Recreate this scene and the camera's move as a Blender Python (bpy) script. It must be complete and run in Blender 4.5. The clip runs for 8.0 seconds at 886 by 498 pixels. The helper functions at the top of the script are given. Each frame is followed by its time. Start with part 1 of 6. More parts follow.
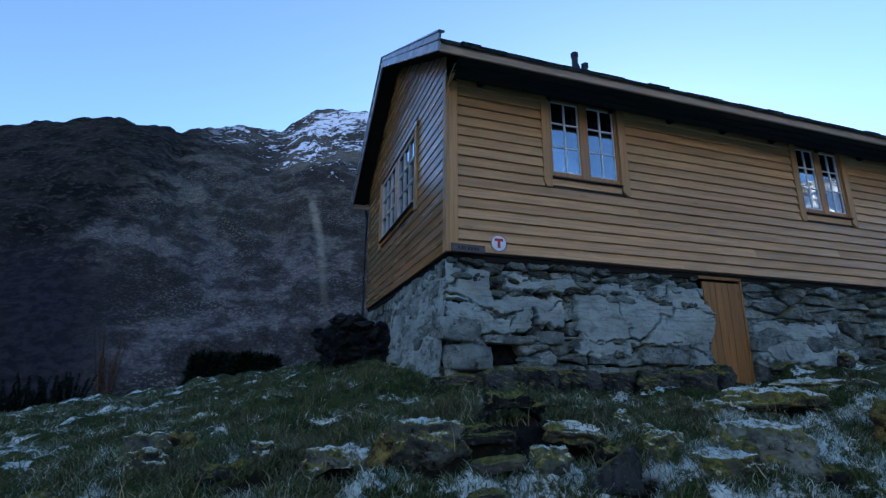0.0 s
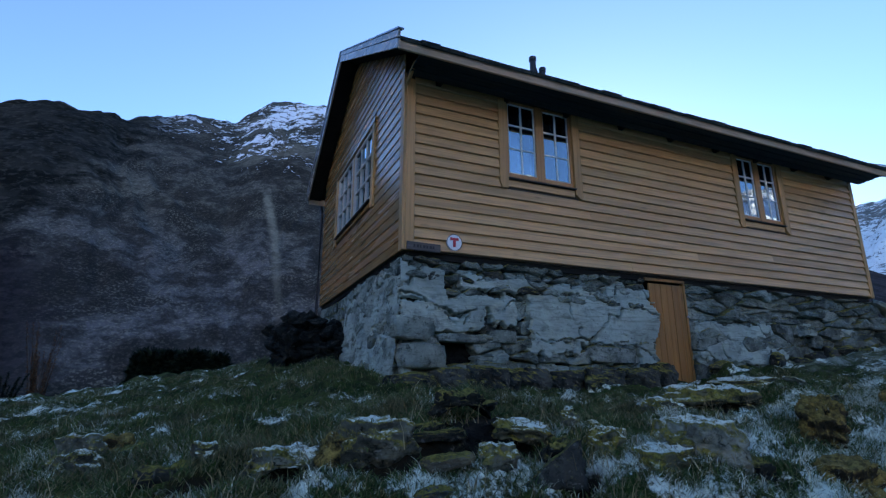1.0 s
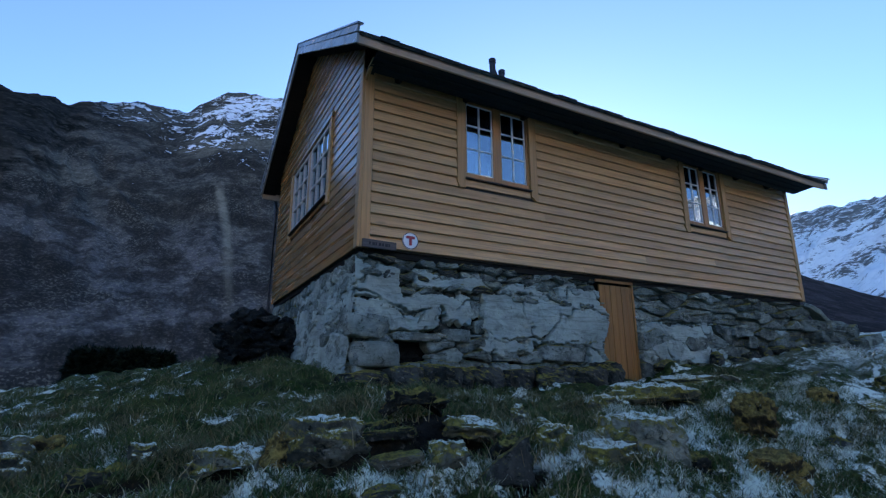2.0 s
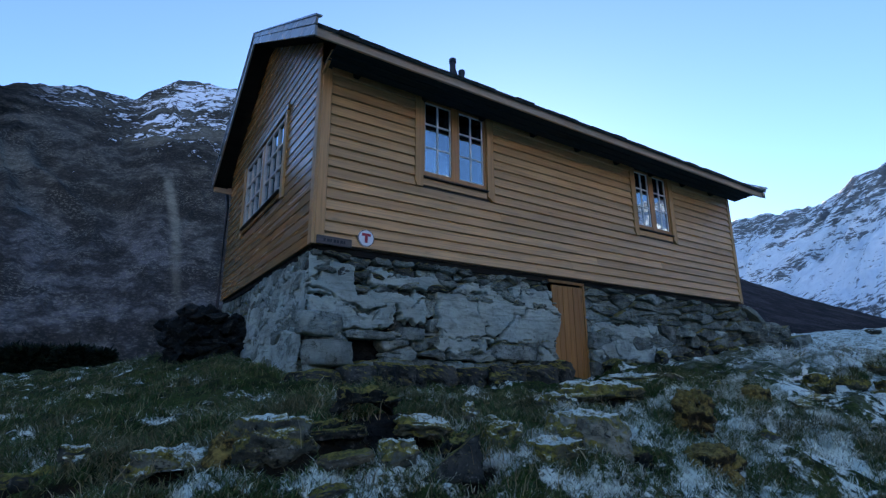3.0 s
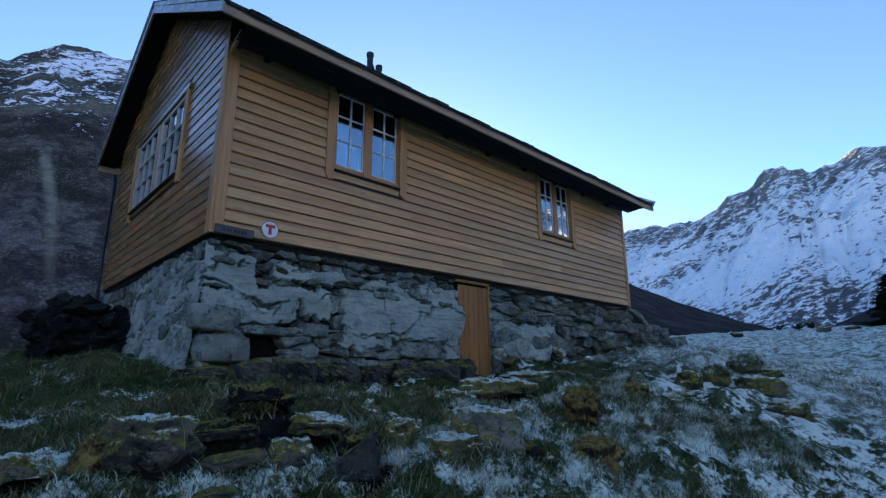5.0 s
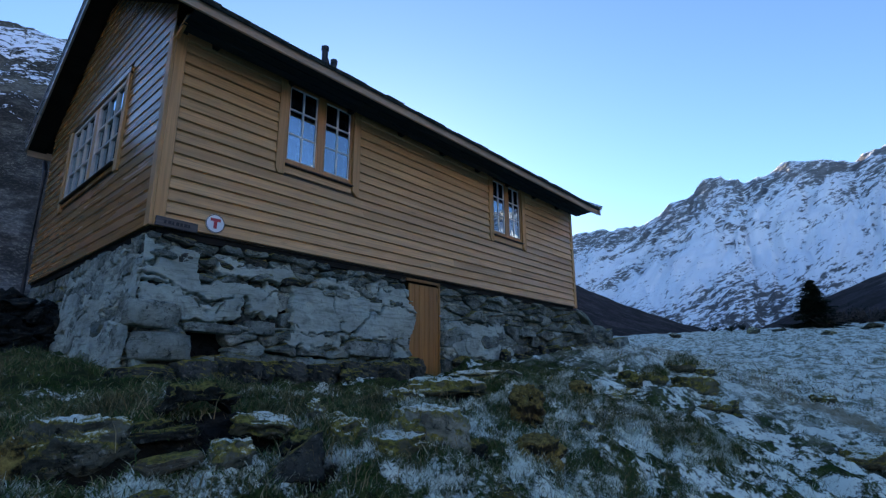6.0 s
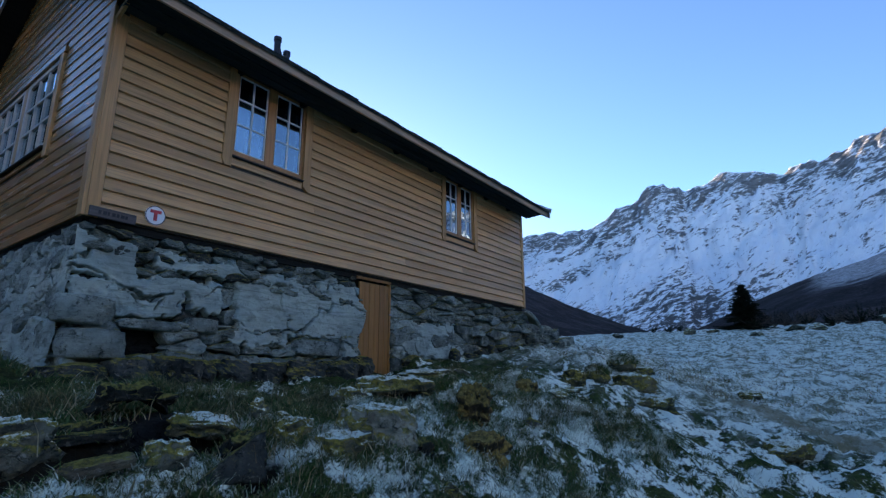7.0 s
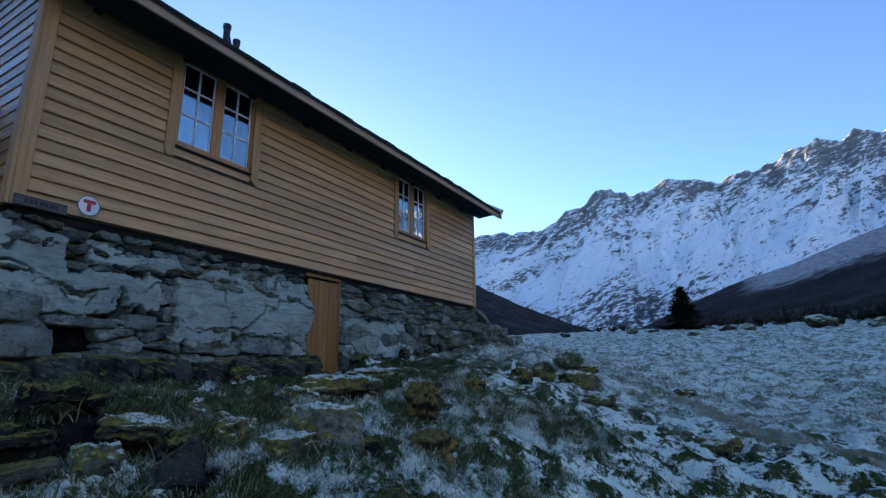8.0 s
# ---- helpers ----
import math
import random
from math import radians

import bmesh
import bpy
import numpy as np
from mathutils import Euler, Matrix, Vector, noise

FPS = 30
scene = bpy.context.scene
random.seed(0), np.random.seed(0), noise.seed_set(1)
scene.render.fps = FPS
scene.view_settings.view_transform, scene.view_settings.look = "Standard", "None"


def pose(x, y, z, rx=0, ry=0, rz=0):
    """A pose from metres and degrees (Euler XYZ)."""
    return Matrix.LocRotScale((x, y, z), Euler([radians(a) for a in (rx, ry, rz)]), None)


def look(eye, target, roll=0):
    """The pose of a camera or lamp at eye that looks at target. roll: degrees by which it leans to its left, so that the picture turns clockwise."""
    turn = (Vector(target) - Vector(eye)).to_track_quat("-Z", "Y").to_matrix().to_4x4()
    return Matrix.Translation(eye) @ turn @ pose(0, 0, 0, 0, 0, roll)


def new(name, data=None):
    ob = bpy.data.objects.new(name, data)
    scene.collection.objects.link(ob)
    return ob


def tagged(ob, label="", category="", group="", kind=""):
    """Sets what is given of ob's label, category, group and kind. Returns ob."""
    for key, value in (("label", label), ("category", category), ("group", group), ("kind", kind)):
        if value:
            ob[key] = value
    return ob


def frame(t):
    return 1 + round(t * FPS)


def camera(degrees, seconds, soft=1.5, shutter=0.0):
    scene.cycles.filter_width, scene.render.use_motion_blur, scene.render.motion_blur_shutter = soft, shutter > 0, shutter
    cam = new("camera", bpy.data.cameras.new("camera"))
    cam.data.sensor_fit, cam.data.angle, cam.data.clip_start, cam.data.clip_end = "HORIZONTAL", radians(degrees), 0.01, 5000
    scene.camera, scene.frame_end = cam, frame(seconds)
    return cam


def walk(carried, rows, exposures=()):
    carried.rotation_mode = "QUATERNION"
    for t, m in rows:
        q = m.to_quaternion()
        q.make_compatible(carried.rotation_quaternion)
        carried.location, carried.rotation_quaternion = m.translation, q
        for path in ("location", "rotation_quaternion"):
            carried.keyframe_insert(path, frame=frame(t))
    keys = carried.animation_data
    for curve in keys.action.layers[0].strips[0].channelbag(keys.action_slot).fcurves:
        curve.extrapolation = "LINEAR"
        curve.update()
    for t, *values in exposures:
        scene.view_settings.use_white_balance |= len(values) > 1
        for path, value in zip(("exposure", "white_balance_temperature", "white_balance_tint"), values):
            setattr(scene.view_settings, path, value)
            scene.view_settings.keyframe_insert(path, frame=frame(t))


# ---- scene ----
cam = camera(81.67, 8.0, soft=1.3)
PATH = [
    (0, pose(0.000, 0.000, 1.600, 104.66, -0.06, -18.63)),
    (0.5, pose(0.008, -0.002, 1.597, 104.59, 0.01, -21.08)),
    (1, pose(0.018, -0.011, 1.597, 104.51, 0.07, -23.50)),
    (1.5, pose(0.030, -0.013, 1.595, 104.45, 0.11, -25.92)),
    (3, pose(0.056, -0.021, 1.591, 104.23, 0.26, -33.19)),
    (3.5, pose(0.066, -0.026, 1.588, 104.14, 0.26, -35.64)),
    (4, pose(0.070, -0.029, 1.587, 104.06, 0.28, -38.14)),
    (4.5, pose(0.076, -0.031, 1.587, 104.01, 0.28, -40.73)),
    (6, pose(0.087, -0.046, 1.585, 103.84, 0.32, -48.78)),
    (6.5, pose(0.090, -0.050, 1.583, 103.79, 0.33, -51.52)),
    (7, pose(0.092, -0.052, 1.581, 103.73, 0.38, -54.25)),
    (7.5, pose(0.095, -0.058, 1.581, 103.65, 0.48, -56.91)),
    (8, pose(0.099, -0.064, 1.580, 103.54, 0.57, -59.63)),
]
walk(cam, PATH, exposures=[(0.0, 2.22, 7800, 17), (8.0, 2.02, 7800, 17)])

# ---- world and sun ----
SUN_AZ, SUN_EL = 38.0, 12.0  # clockwise from +y, above the horizon
world = bpy.data.worlds.new("world")
scene.world = world
world.use_nodes = True
wn = world.node_tree.nodes
sky = wn.new("ShaderNodeTexSky")
sky.sky_type = "NISHITA"
sky.sun_disc = False
sky.sun_elevation, sky.sun_rotation = radians(SUN_EL), radians(SUN_AZ)
sky.altitude, sky.air_density, sky.dust_density, sky.ozone_density = 2000, 1.0, 0.8, 5.5
world.node_tree.links.new(sky.outputs[0], wn["Background"].inputs[0])
wn["Background"].inputs[1].default_value = 0.12

sun_data = bpy.data.lights.new("sun", "SUN")
sun_data.energy, sun_data.angle, sun_data.color = 4.0, radians(0.5), (1.0, 0.9, 0.78)
sun = new("sun", sun_data)
sun_dir = Vector((math.sin(radians(SUN_AZ)) * math.cos(radians(SUN_EL)), math.cos(radians(SUN_AZ)) * math.cos(radians(SUN_EL)), math.sin(radians(SUN_EL))))
sun.matrix_world = look(sun_dir * 100, (0, 0, 0))


# ---- node helpers and materials ----
class Mat:
    """A node material with a Principled shader and short ways to add nodes."""

    def __init__(self, name, rough=0.7, metal=0.0):
        self.m = bpy.data.materials.new(name)
        self.m.use_nodes = True
        self.n, self.l = self.m.node_tree.nodes, self.m.node_tree.links
        self.b = self.n["Principled BSDF"]
        self.b.inputs["Roughness"].default_value, self.b.inputs["Metallic"].default_value = rough, metal
        self.co = self.n.new("ShaderNodeTexCoord").outputs["Object"]
        self.geo = self.n.new("ShaderNodeNewGeometry")

    def put(self, sock, v):
        if hasattr(v, "is_linked"):
            self.l.new(v, sock)
        else:
            sock.default_value = (*v, 1.0) if isinstance(v, tuple) and len(v) == 3 and sock.type == "RGBA" else v

    def scaled(self, scale, co=None, offset=None):
        n = self.n.new("ShaderNodeMapping")
        self.l.new(co or self.co, n.inputs[0])
        n.inputs["Scale"].default_value = scale
        if offset is not None:
            self.l.new(offset, n.inputs["Location"])
        return n.outputs[0]

    def noise(self, scale, detail=4.0, rough=0.55, co=None, dist=0.0):
        n = self.n.new("ShaderNodeTexNoise")
        self.l.new(co or self.co, n.inputs["Vector"])
        for k, v in (("Scale", scale), ("Detail", detail), ("Roughness", rough), ("Distortion", dist)):
            n.inputs[k].default_value = v
        return n.outputs["Fac"]

    def voronoi(self, scale, co=None, feature="F1"):
        n = self.n.new("ShaderNodeTexVoronoi")
        n.feature = feature
        self.l.new(co or self.co, n.inputs["Vector"])
        n.inputs["Scale"].default_value = scale
        return n.outputs["Distance"]

    def step(self, v, a, b, lo=0.0, hi=1.0):
        n = self.n.new("ShaderNodeMapRange")
        n.interpolation_type = "SMOOTHSTEP"
        self.put(n.inputs[0], v)
        for k, x in zip((1, 2, 3, 4), (a, b, lo, hi)):
            n.inputs[k].default_value = x
        return n.outputs[0]

    def math(self, op, a, b=0.5):
        n = self.n.new("ShaderNodeMath")
        n.operation = op
        self.put(n.inputs[0], a)
        self.put(n.inputs[1], b)
        return n.outputs[0]

    def mix(self, f, a, b, blend="MIX"):
        n = self.n.new("ShaderNodeMix")
        n.data_type, n.blend_type = "RGBA", blend
        self.put(n.inputs[0], f)
        self.put(n.inputs[6], a)
        self.put(n.inputs[7], b)
        return n.outputs[2]

    def axis(self, vec, k):
        n = self.n.new("ShaderNodeSeparateXYZ")
        self.l.new(vec, n.inputs[0])
        return n.outputs[k]

    def random(self):
        return self.n.new("ShaderNodeObjectInfo").outputs["Random"]

    def island(self):
        return self.geo.outputs["Random Per Island"]

    def bump(self, h, dist, strength=0.6):
        n = self.n.new("ShaderNodeBump")
        n.inputs["Strength"].default_value, n.inputs["Distance"].default_value = strength, dist
        self.l.new(h, n.inputs["Height"])
        self.l.new(n.outputs[0], self.b.inputs["Normal"])

    def color(self, c):
        self.put(self.b.inputs["Base Color"], c)

    def rough(self, r):
        self.put(self.b.inputs["Roughness"], r)

    def spec(self, v):
        self.b.inputs["Specular IOR Level"].default_value = v


def wood(name, base, dark, along=0, rough=0.55, per_piece=0.08, weather=0.0, spec=0.5):
    """Stained wood, its grain along one axis, each piece a little different."""
    k = Mat(name, rough)
    k.spec(spec)
    s = [55.0, 55.0, 55.0]
    s[along] = 1.6
    r = k.random()
    off = k.n.new("ShaderNodeCombineXYZ")
    for i in range(3):
        k.l.new(k.math("MULTIPLY", r, 37.0), off.inputs[i])
    grain = k.noise(1.0, 5, 0.6, k.scaled(s, offset=off.outputs[0]), 0.6)
    s2 = [9.0, 9.0, 9.0]
    s2[along] = 0.5
    broad = k.noise(1.0, 3, 0.5, k.scaled(s2, offset=off.outputs[0]))
    knots = k.step(k.voronoi(1.0, k.scaled([5.0 if i != along else 1.4 for i in range(3)], offset=off.outputs[0])), 0.05, 0.12, 1.0, 0.0)
    c = k.mix(k.step(grain, 0.35, 0.75), base, dark)
    c = k.mix(k.step(broad, 0.4, 0.75, 0.0, 0.55), c, dark)
    c = k.mix(k.math("MULTIPLY", knots, 0.45), c, tuple(v * 0.35 for v in dark))
    tone = k.step(r, 0.0, 1.0, 1.0 - per_piece, 1.0 + per_piece)
    hsv = k.n.new("ShaderNodeHueSaturation")
    k.l.new(tone, hsv.inputs["Value"])
    k.l.new(c, hsv.inputs["Color"])
    c = hsv.outputs[0]
    if weather:
        w = k.step(k.noise(3.0, 5, 0.6), 0.5, 0.7, 0.0, weather)
        c = k.mix(w, c, (0.22, 0.2, 0.18))
    k.color(c)
    k.rough(k.step(broad, 0.3, 0.8, rough - 0.08, rough + 0.15))
    k.bump(k.math("ADD", grain, k.math("MULTIPLY", knots, -0.5)), 0.002, 0.5)
    return k.m


def plain(name, base, rough=0.5, metal=0.0, vary=0.25, scale=14.0, bump=0.001):
    k = Mat(name, rough, metal)
    n1, n2 = k.noise(scale, 5), k.noise(scale * 0.17, 3)
    c = k.mix(k.step(n1, 0.3, 0.75, 0.0, 1.0), base, tuple(v * (1 - vary) for v in base))
    c = k.mix(k.step(n2, 0.45, 0.7, 0.0, vary), c, tuple(v * 0.5 for v in base))
    k.color(c)
    k.rough(k.step(n1, 0.3, 0.8, max(rough - 0.1, 0.05), min(rough + 0.15, 1.0)))
    k.bump(n1, bump, 0.4)
    return k.m


def stone_material(name, light, dark, moss=0.25, lichen=0.3, frost=False, layers=0.6, tones=((0.03, 0.036, 0.01), (0.27, 0.225, 0.05))):
    """Grey rock with darker seams, lichen specks and moss on what faces up."""
    k = Mat(name, 0.85)
    k.spec(0.1)
    r = k.random()
    off = k.n.new("ShaderNodeCombineXYZ")
    for i in range(3):
        k.l.new(k.math("MULTIPLY", r, 53.0), off.inputs[i])
    co = k.scaled([1, 1, 1], offset=off.outputs[0])
    big, mid, fine = k.noise(3.0, 4, 0.6, co), k.noise(14.0, 6, 0.65, co, 0.4), k.noise(70.0, 4, 0.6, co)
    c = k.mix(k.step(big, 0.32, 0.68), light, dark)
    c = k.mix(k.step(mid, 0.48, 0.72, 0.0, 0.75), c, tuple(v * 0.55 for v in dark))
    c = k.mix(k.step(fine, 0.55, 0.75, 0.0, 0.35), c, tuple(min(v * 1.35, 0.7) for v in light))
    c = k.mix(k.step(r, 0.0, 1.0, 0.0, 0.4), c, dark)
    strata = k.noise(1.0, 6, 0.7, k.scaled((5.0, 5.0, 42.0), co), 1.2)
    c = k.mix(k.step(strata, 0.54, 0.64, 0.0, layers), c, tuple(v * 0.4 for v in dark))
    warp = k.mix(0.22, co, k.n.new("ShaderNodeTexNoise").outputs["Color"])
    crack = k.step(k.voronoi(7.0, warp, "DISTANCE_TO_EDGE"), 0.0, 0.035, 1.0, 0.0)
    crack = k.math("MULTIPLY", crack, k.step(mid, 0.42, 0.6))
    c = k.mix(k.math("MULTIPLY", crack, 0.8), c, tuple(v * 0.25 for v in dark))
    if lichen:
        c = k.mix(k.step(k.noise(26.0, 3, 0.5, co), 0.62, 0.68, 0.0, lichen), c, (0.42, 0.43, 0.38))
    up = k.axis(k.geo.outputs["Normal"], 2)
    patch = k.math("ADD", k.math("MULTIPLY", up, 0.5), k.math("ADD", k.math("MULTIPLY", k.noise(5.0, 6, 0.7, co), 0.75), k.math("MULTIPLY", k.noise(48.0, 5, 0.75, co), 0.55)))
    if moss:
        green = k.mix(k.step(k.noise(24.0, 6, 0.75, co), 0.3, 0.7), *tones)
        c = k.mix(k.step(patch, 0.95 - moss, 1.22 - moss), c, green)
    if frost:
        rime = k.math("ADD", k.math("MULTIPLY", up, 0.45), k.math("ADD", k.math("MULTIPLY", k.noise(8.0, 4, 0.6), 0.7), k.math("MULTIPLY", k.noise(70.0, 4, 0.8), 0.75)))
        c = k.mix(k.step(rime, 0.98, 1.2, 0.0, 0.9), c, (0.7, 0.78, 0.66))
    k.color(c)
    h = k.math("ADD", k.math("MULTIPLY", mid, 1.0), k.math("MULTIPLY", fine, 0.35))
    h = k.math("ADD", h, k.math("MULTIPLY", strata, 1.3 * layers))
    h = k.math("ADD", h, k.math("MULTIPLY", crack, -0.8))
    k.bump(k.math("ADD", h, k.math("MULTIPLY", big, 1.2)), 0.03, 0.9)
    return k.m


# one stain, its tone raised on the long wall for brighter light there
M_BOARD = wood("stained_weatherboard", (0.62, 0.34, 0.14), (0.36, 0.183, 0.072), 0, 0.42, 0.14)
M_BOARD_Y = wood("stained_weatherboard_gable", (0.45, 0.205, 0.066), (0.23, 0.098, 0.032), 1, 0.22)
M_POST = wood("stained_upright_board", (0.52, 0.26, 0.09), (0.34, 0.165, 0.055), 2, 0.5)
M_FRAME = wood("orange_stained_window_frame", (0.5, 0.21, 0.06), (0.3, 0.12, 0.034), 2, 0.45)
M_DOOR = wood("orange_stained_plank", (0.36, 0.145, 0.028), (0.2, 0.076, 0.015), 2, 0.5, 0.16)
M_FASCIA = wood("weathered_fascia_board", (0.46, 0.3, 0.175), (0.3, 0.19, 0.115), 0, 0.6, 0.12, 0.2)
M_BARGE = wood("painted_barge_board", (0.3, 0.27, 0.23), (0.2, 0.18, 0.16), 1, 0.25, 0.1)
# near black: the shade under roof and sill is put into this colour
M_SOFFIT = wood("dark_shaded_soffit", (0.025, 0.023, 0.021), (0.012, 0.011, 0.01), 0, 0.8, spec=0.05)
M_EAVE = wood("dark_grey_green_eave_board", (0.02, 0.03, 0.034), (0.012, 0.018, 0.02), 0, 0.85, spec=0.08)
M_WHITE = plain("white_muntin_paint", (0.7, 0.69, 0.66), 0.5, 0, 0.12)
M_BAR = plain("pale_sash_paint", (0.5, 0.43, 0.36), 0.5, 0, 0.15)
M_METAL = plain("zinc_flashing", (0.35, 0.37, 0.4), 0.35, 0.8, 0.2, 6.0)
M_DARKMETAL = plain("black_sheet_metal", (0.03, 0.032, 0.036), 0.45, 0.6, 0.3, 6.0)
M_SLATE = stone_material("roof_slate", (0.07, 0.085, 0.08), (0.03, 0.038, 0.036), 0.12, 0.1)
M_STONE = stone_material("grey_rubble_stone", (0.33, 0.385, 0.32), (0.075, 0.09, 0.075), 0.05, 0.3, layers=0.3)
M_SLAB = stone_material("dark_slab_stone", (0.3, 0.35, 0.295), (0.05, 0.06, 0.05), 0.08, 0.25)
M_MORTAR = stone_material("old_lime_render", (0.33, 0.39, 0.325), (0.14, 0.165, 0.138), 0.0, 0.1, layers=0.4)
# joint colour; also on the near-black rocks that stand for shade in hollows
M_JOINT = stone_material("dark_joint_and_hollow_shade", (0.03, 0.03, 0.028), (0.012, 0.012, 0.012), 0.0, 0.0)
M_ROCK = stone_material("mossy_field_rock", (0.19, 0.205, 0.19), (0.04, 0.045, 0.042), 0.3, 0.3, layers=0.15)
M_FOOTING = stone_material("dark_footing_stone", (0.1, 0.105, 0.09), (0.018, 0.019, 0.017), 0.14, 0.2, layers=0.3)
# near black, with the deep shade on the low wall put into the colour
M_STUB = stone_material("shaded_black_wall_stone", (0.03, 0.033, 0.03), (0.009, 0.01, 0.009), 0.0, 0.1, layers=0.2)
# dark tone with the shade in and round the hollows put into it
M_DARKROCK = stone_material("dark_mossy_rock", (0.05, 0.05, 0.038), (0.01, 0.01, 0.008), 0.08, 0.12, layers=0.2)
M_SIGNWOOD = wood("weathered_grey_plank", (0.1, 0.085, 0.075), (0.045, 0.04, 0.037), 0, 0.8)
M_SIGNWHITE = plain("sign_white_enamel", (0.75, 0.75, 0.75), 0.35, 0, 0.08)
M_SIGNRED = plain("sign_red_enamel", (0.5, 0.02, 0.035), 0.35, 0, 0.12)
M_CURTAIN = plain("pale_curtain_cloth", (0.6, 0.62, 0.62), 0.9, 0, 0.15)
M_ROOM = plain("room_panelling", (0.07, 0.05, 0.035), 0.8, 0, 0.2)

glass = Mat("window_glass", 0.02)
gl, tr, mx = glass.n.new("ShaderNodeBsdfGlossy"), glass.n.new("ShaderNodeBsdfTransparent"), glass.n.new("ShaderNodeMixShader")
gl.inputs["Roughness"].default_value = 0.0
# blue tint put into the gloss to colour the reflected sky
gl.inputs["Color"].default_value = (0.6, 0.76, 0.84, 1)
tr.inputs["Color"].default_value = (0.9, 0.94, 0.95, 1)
lw = glass.n.new("ShaderNodeFresnel")
lw.inputs["IOR"].default_value = 1.5
glass.l.new(glass.step(lw.outputs[0], 0.0, 0.4, 0.36, 0.95), mx.inputs[0])
glass.l.new(tr.outputs[0], mx.inputs[1])
glass.l.new(gl.outputs[0], mx.inputs[2])
glass.l.new(mx.outputs[0], glass.n["Material Output"].inputs["Surface"])
M_GLASS = glass.m


# ---- mesh helpers ----
def mesh_object(name, verts, faces, material, parent=None, smooth=False, label=""):
    me = bpy.data.meshes.new(name)
    me.from_pydata(verts, [], faces)
    me.materials.append(material)
    if smooth:
        me.polygons.foreach_set("use_smooth", [True] * len(me.polygons))
    me.update()
    ob = new(name, me)
    ob.parent = parent
    if label:
        tagged(ob, label)
    return ob


def part(name, bm, material, parent=None, label="", smooth=False):
    bmesh.ops.recalc_face_normals(bm, faces=bm.faces)
    me = bpy.data.meshes.new(name)
    bm.to_mesh(me)
    bm.free()
    me.materials.append(material)
    if smooth:
        me.polygons.foreach_set("use_smooth", [True] * len(me.polygons))
    ob = new(name, me)
    ob.parent = parent
    if label:
        tagged(ob, label)
    return ob


def box(x0, x1, y0, y1, z0, z1, bevel=0.0, bm=None):
    bm = bm or bmesh.new()
    made = bmesh.ops.create_cube(bm, size=1.0, matrix=Matrix.LocRotScale(((x0 + x1) / 2, (y0 + y1) / 2, (z0 + z1) / 2), None, (x1 - x0, y1 - y0, z1 - z0)))
    if bevel:
        edges = list({e for v in made["verts"] for e in v.link_edges})
        bmesh.ops.bevel(bm, geom=edges, offset=bevel, segments=1, affect="EDGES")
    return bm


def prism(profile, a, b, axis="x"):
    """A closed outline pushed from a to b along an axis; the outline is in the two other axes, in order."""
    put = {"x": lambda s, p: (s, p[0], p[1]), "y": lambda s, p: (p[0], s, p[1]), "z": lambda s, p: (p[0], p[1], s)}[axis]
    bm = bmesh.new()
    v0, v1 = [bm.verts.new(put(a, p)) for p in profile], [bm.verts.new(put(b, p)) for p in profile]
    n = len(profile)
    bm.faces.new(v0)
    bm.faces.new(v1[::-1])
    for i in range(n):
        bm.faces.new((v0[i], v1[i], v1[(i + 1) % n], v0[(i + 1) % n]))
    return bm


def tube(points, radius, sides=10):
    bm = bmesh.new()
    rings = []
    for i, p in enumerate(points):
        p = Vector(p)
        d = (Vector(points[min(i + 1, len(points) - 1)]) - Vector(points[max(i - 1, 0)])).normalized()
        q = d.to_track_quat("Z", "Y")
        r = radius[i] if isinstance(radius, (list, tuple)) else radius
        rings.append([bm.verts.new(p + q @ Vector((r * math.cos(2 * math.pi * j / sides), r * math.sin(2 * math.pi * j / sides), 0))) for j in range(sides)])
    for a, b in zip(rings, rings[1:]):
        for j in range(sides):
            bm.faces.new((a[j], a[(j + 1) % sides], b[(j + 1) % sides], b[j]))
    bm.faces.new(rings[0][::-1])
    bm.faces.new(rings[-1])
    return bm


def empty(name, place=(0, 0, 0)):
    ob = new(name)
    ob.location = place
    ob.empty_display_size = 0.2
    return ob


def smooth01(t):
    t = min(max(t, 0.0), 1.0)
    return t * t * (3 - 2 * t)


def fbm(x, y, z=0.0, octaves=4):
    return noise.fractal(Vector((x, y, z)), 1.0, 2.0, octaves)


def curve_at(table, x):
    """Straight pieces between the (x, value) pairs of a table."""
    if x <= table[0][0]:
        return table[0][1]
    for (a, va), (b, vb) in zip(table, table[1:]):
        if x <= b:
            return va + (vb - va) * (x - a) / (b - a)
    return table[-1][1]


# ---- the house's main measures ----
X0, X1, Y0, Y1 = 1.705, 9.91, 4.90, 9.62  # timber walls, outside
SILL, WALLTOP = 2.93, 5.02
RIDGE_Y, RIDGE_Z = 7.32, 6.74
EAVE_Y, EAVE_Z, BACK_Y = 4.38, 5.05, 9.95
ROOF_X0, ROOF_X1 = 1.40, 10.22


# ---- ground ----
HOLLOWS = [(1.46, 2.66, 0.26, 0.16, 0.34), (0.38, 2.62, 0.17, 0.1, 0.2), (1.15, 2.55, 0.2, 0.1, 0.2), (0.84, 2.48, 0.2, 0.08, 0.16), (1.78, 2.24, 0.12, 0.08, 0.14), (3.58, 2.76, 0.34, 0.12, 0.22), (-0.12, 2.72, 0.2, 0.1, 0.2), (2.66, 2.0, 0.14, 0.08, 0.12), (3.42, 1.98, 0.12, 0.08, 0.12)]


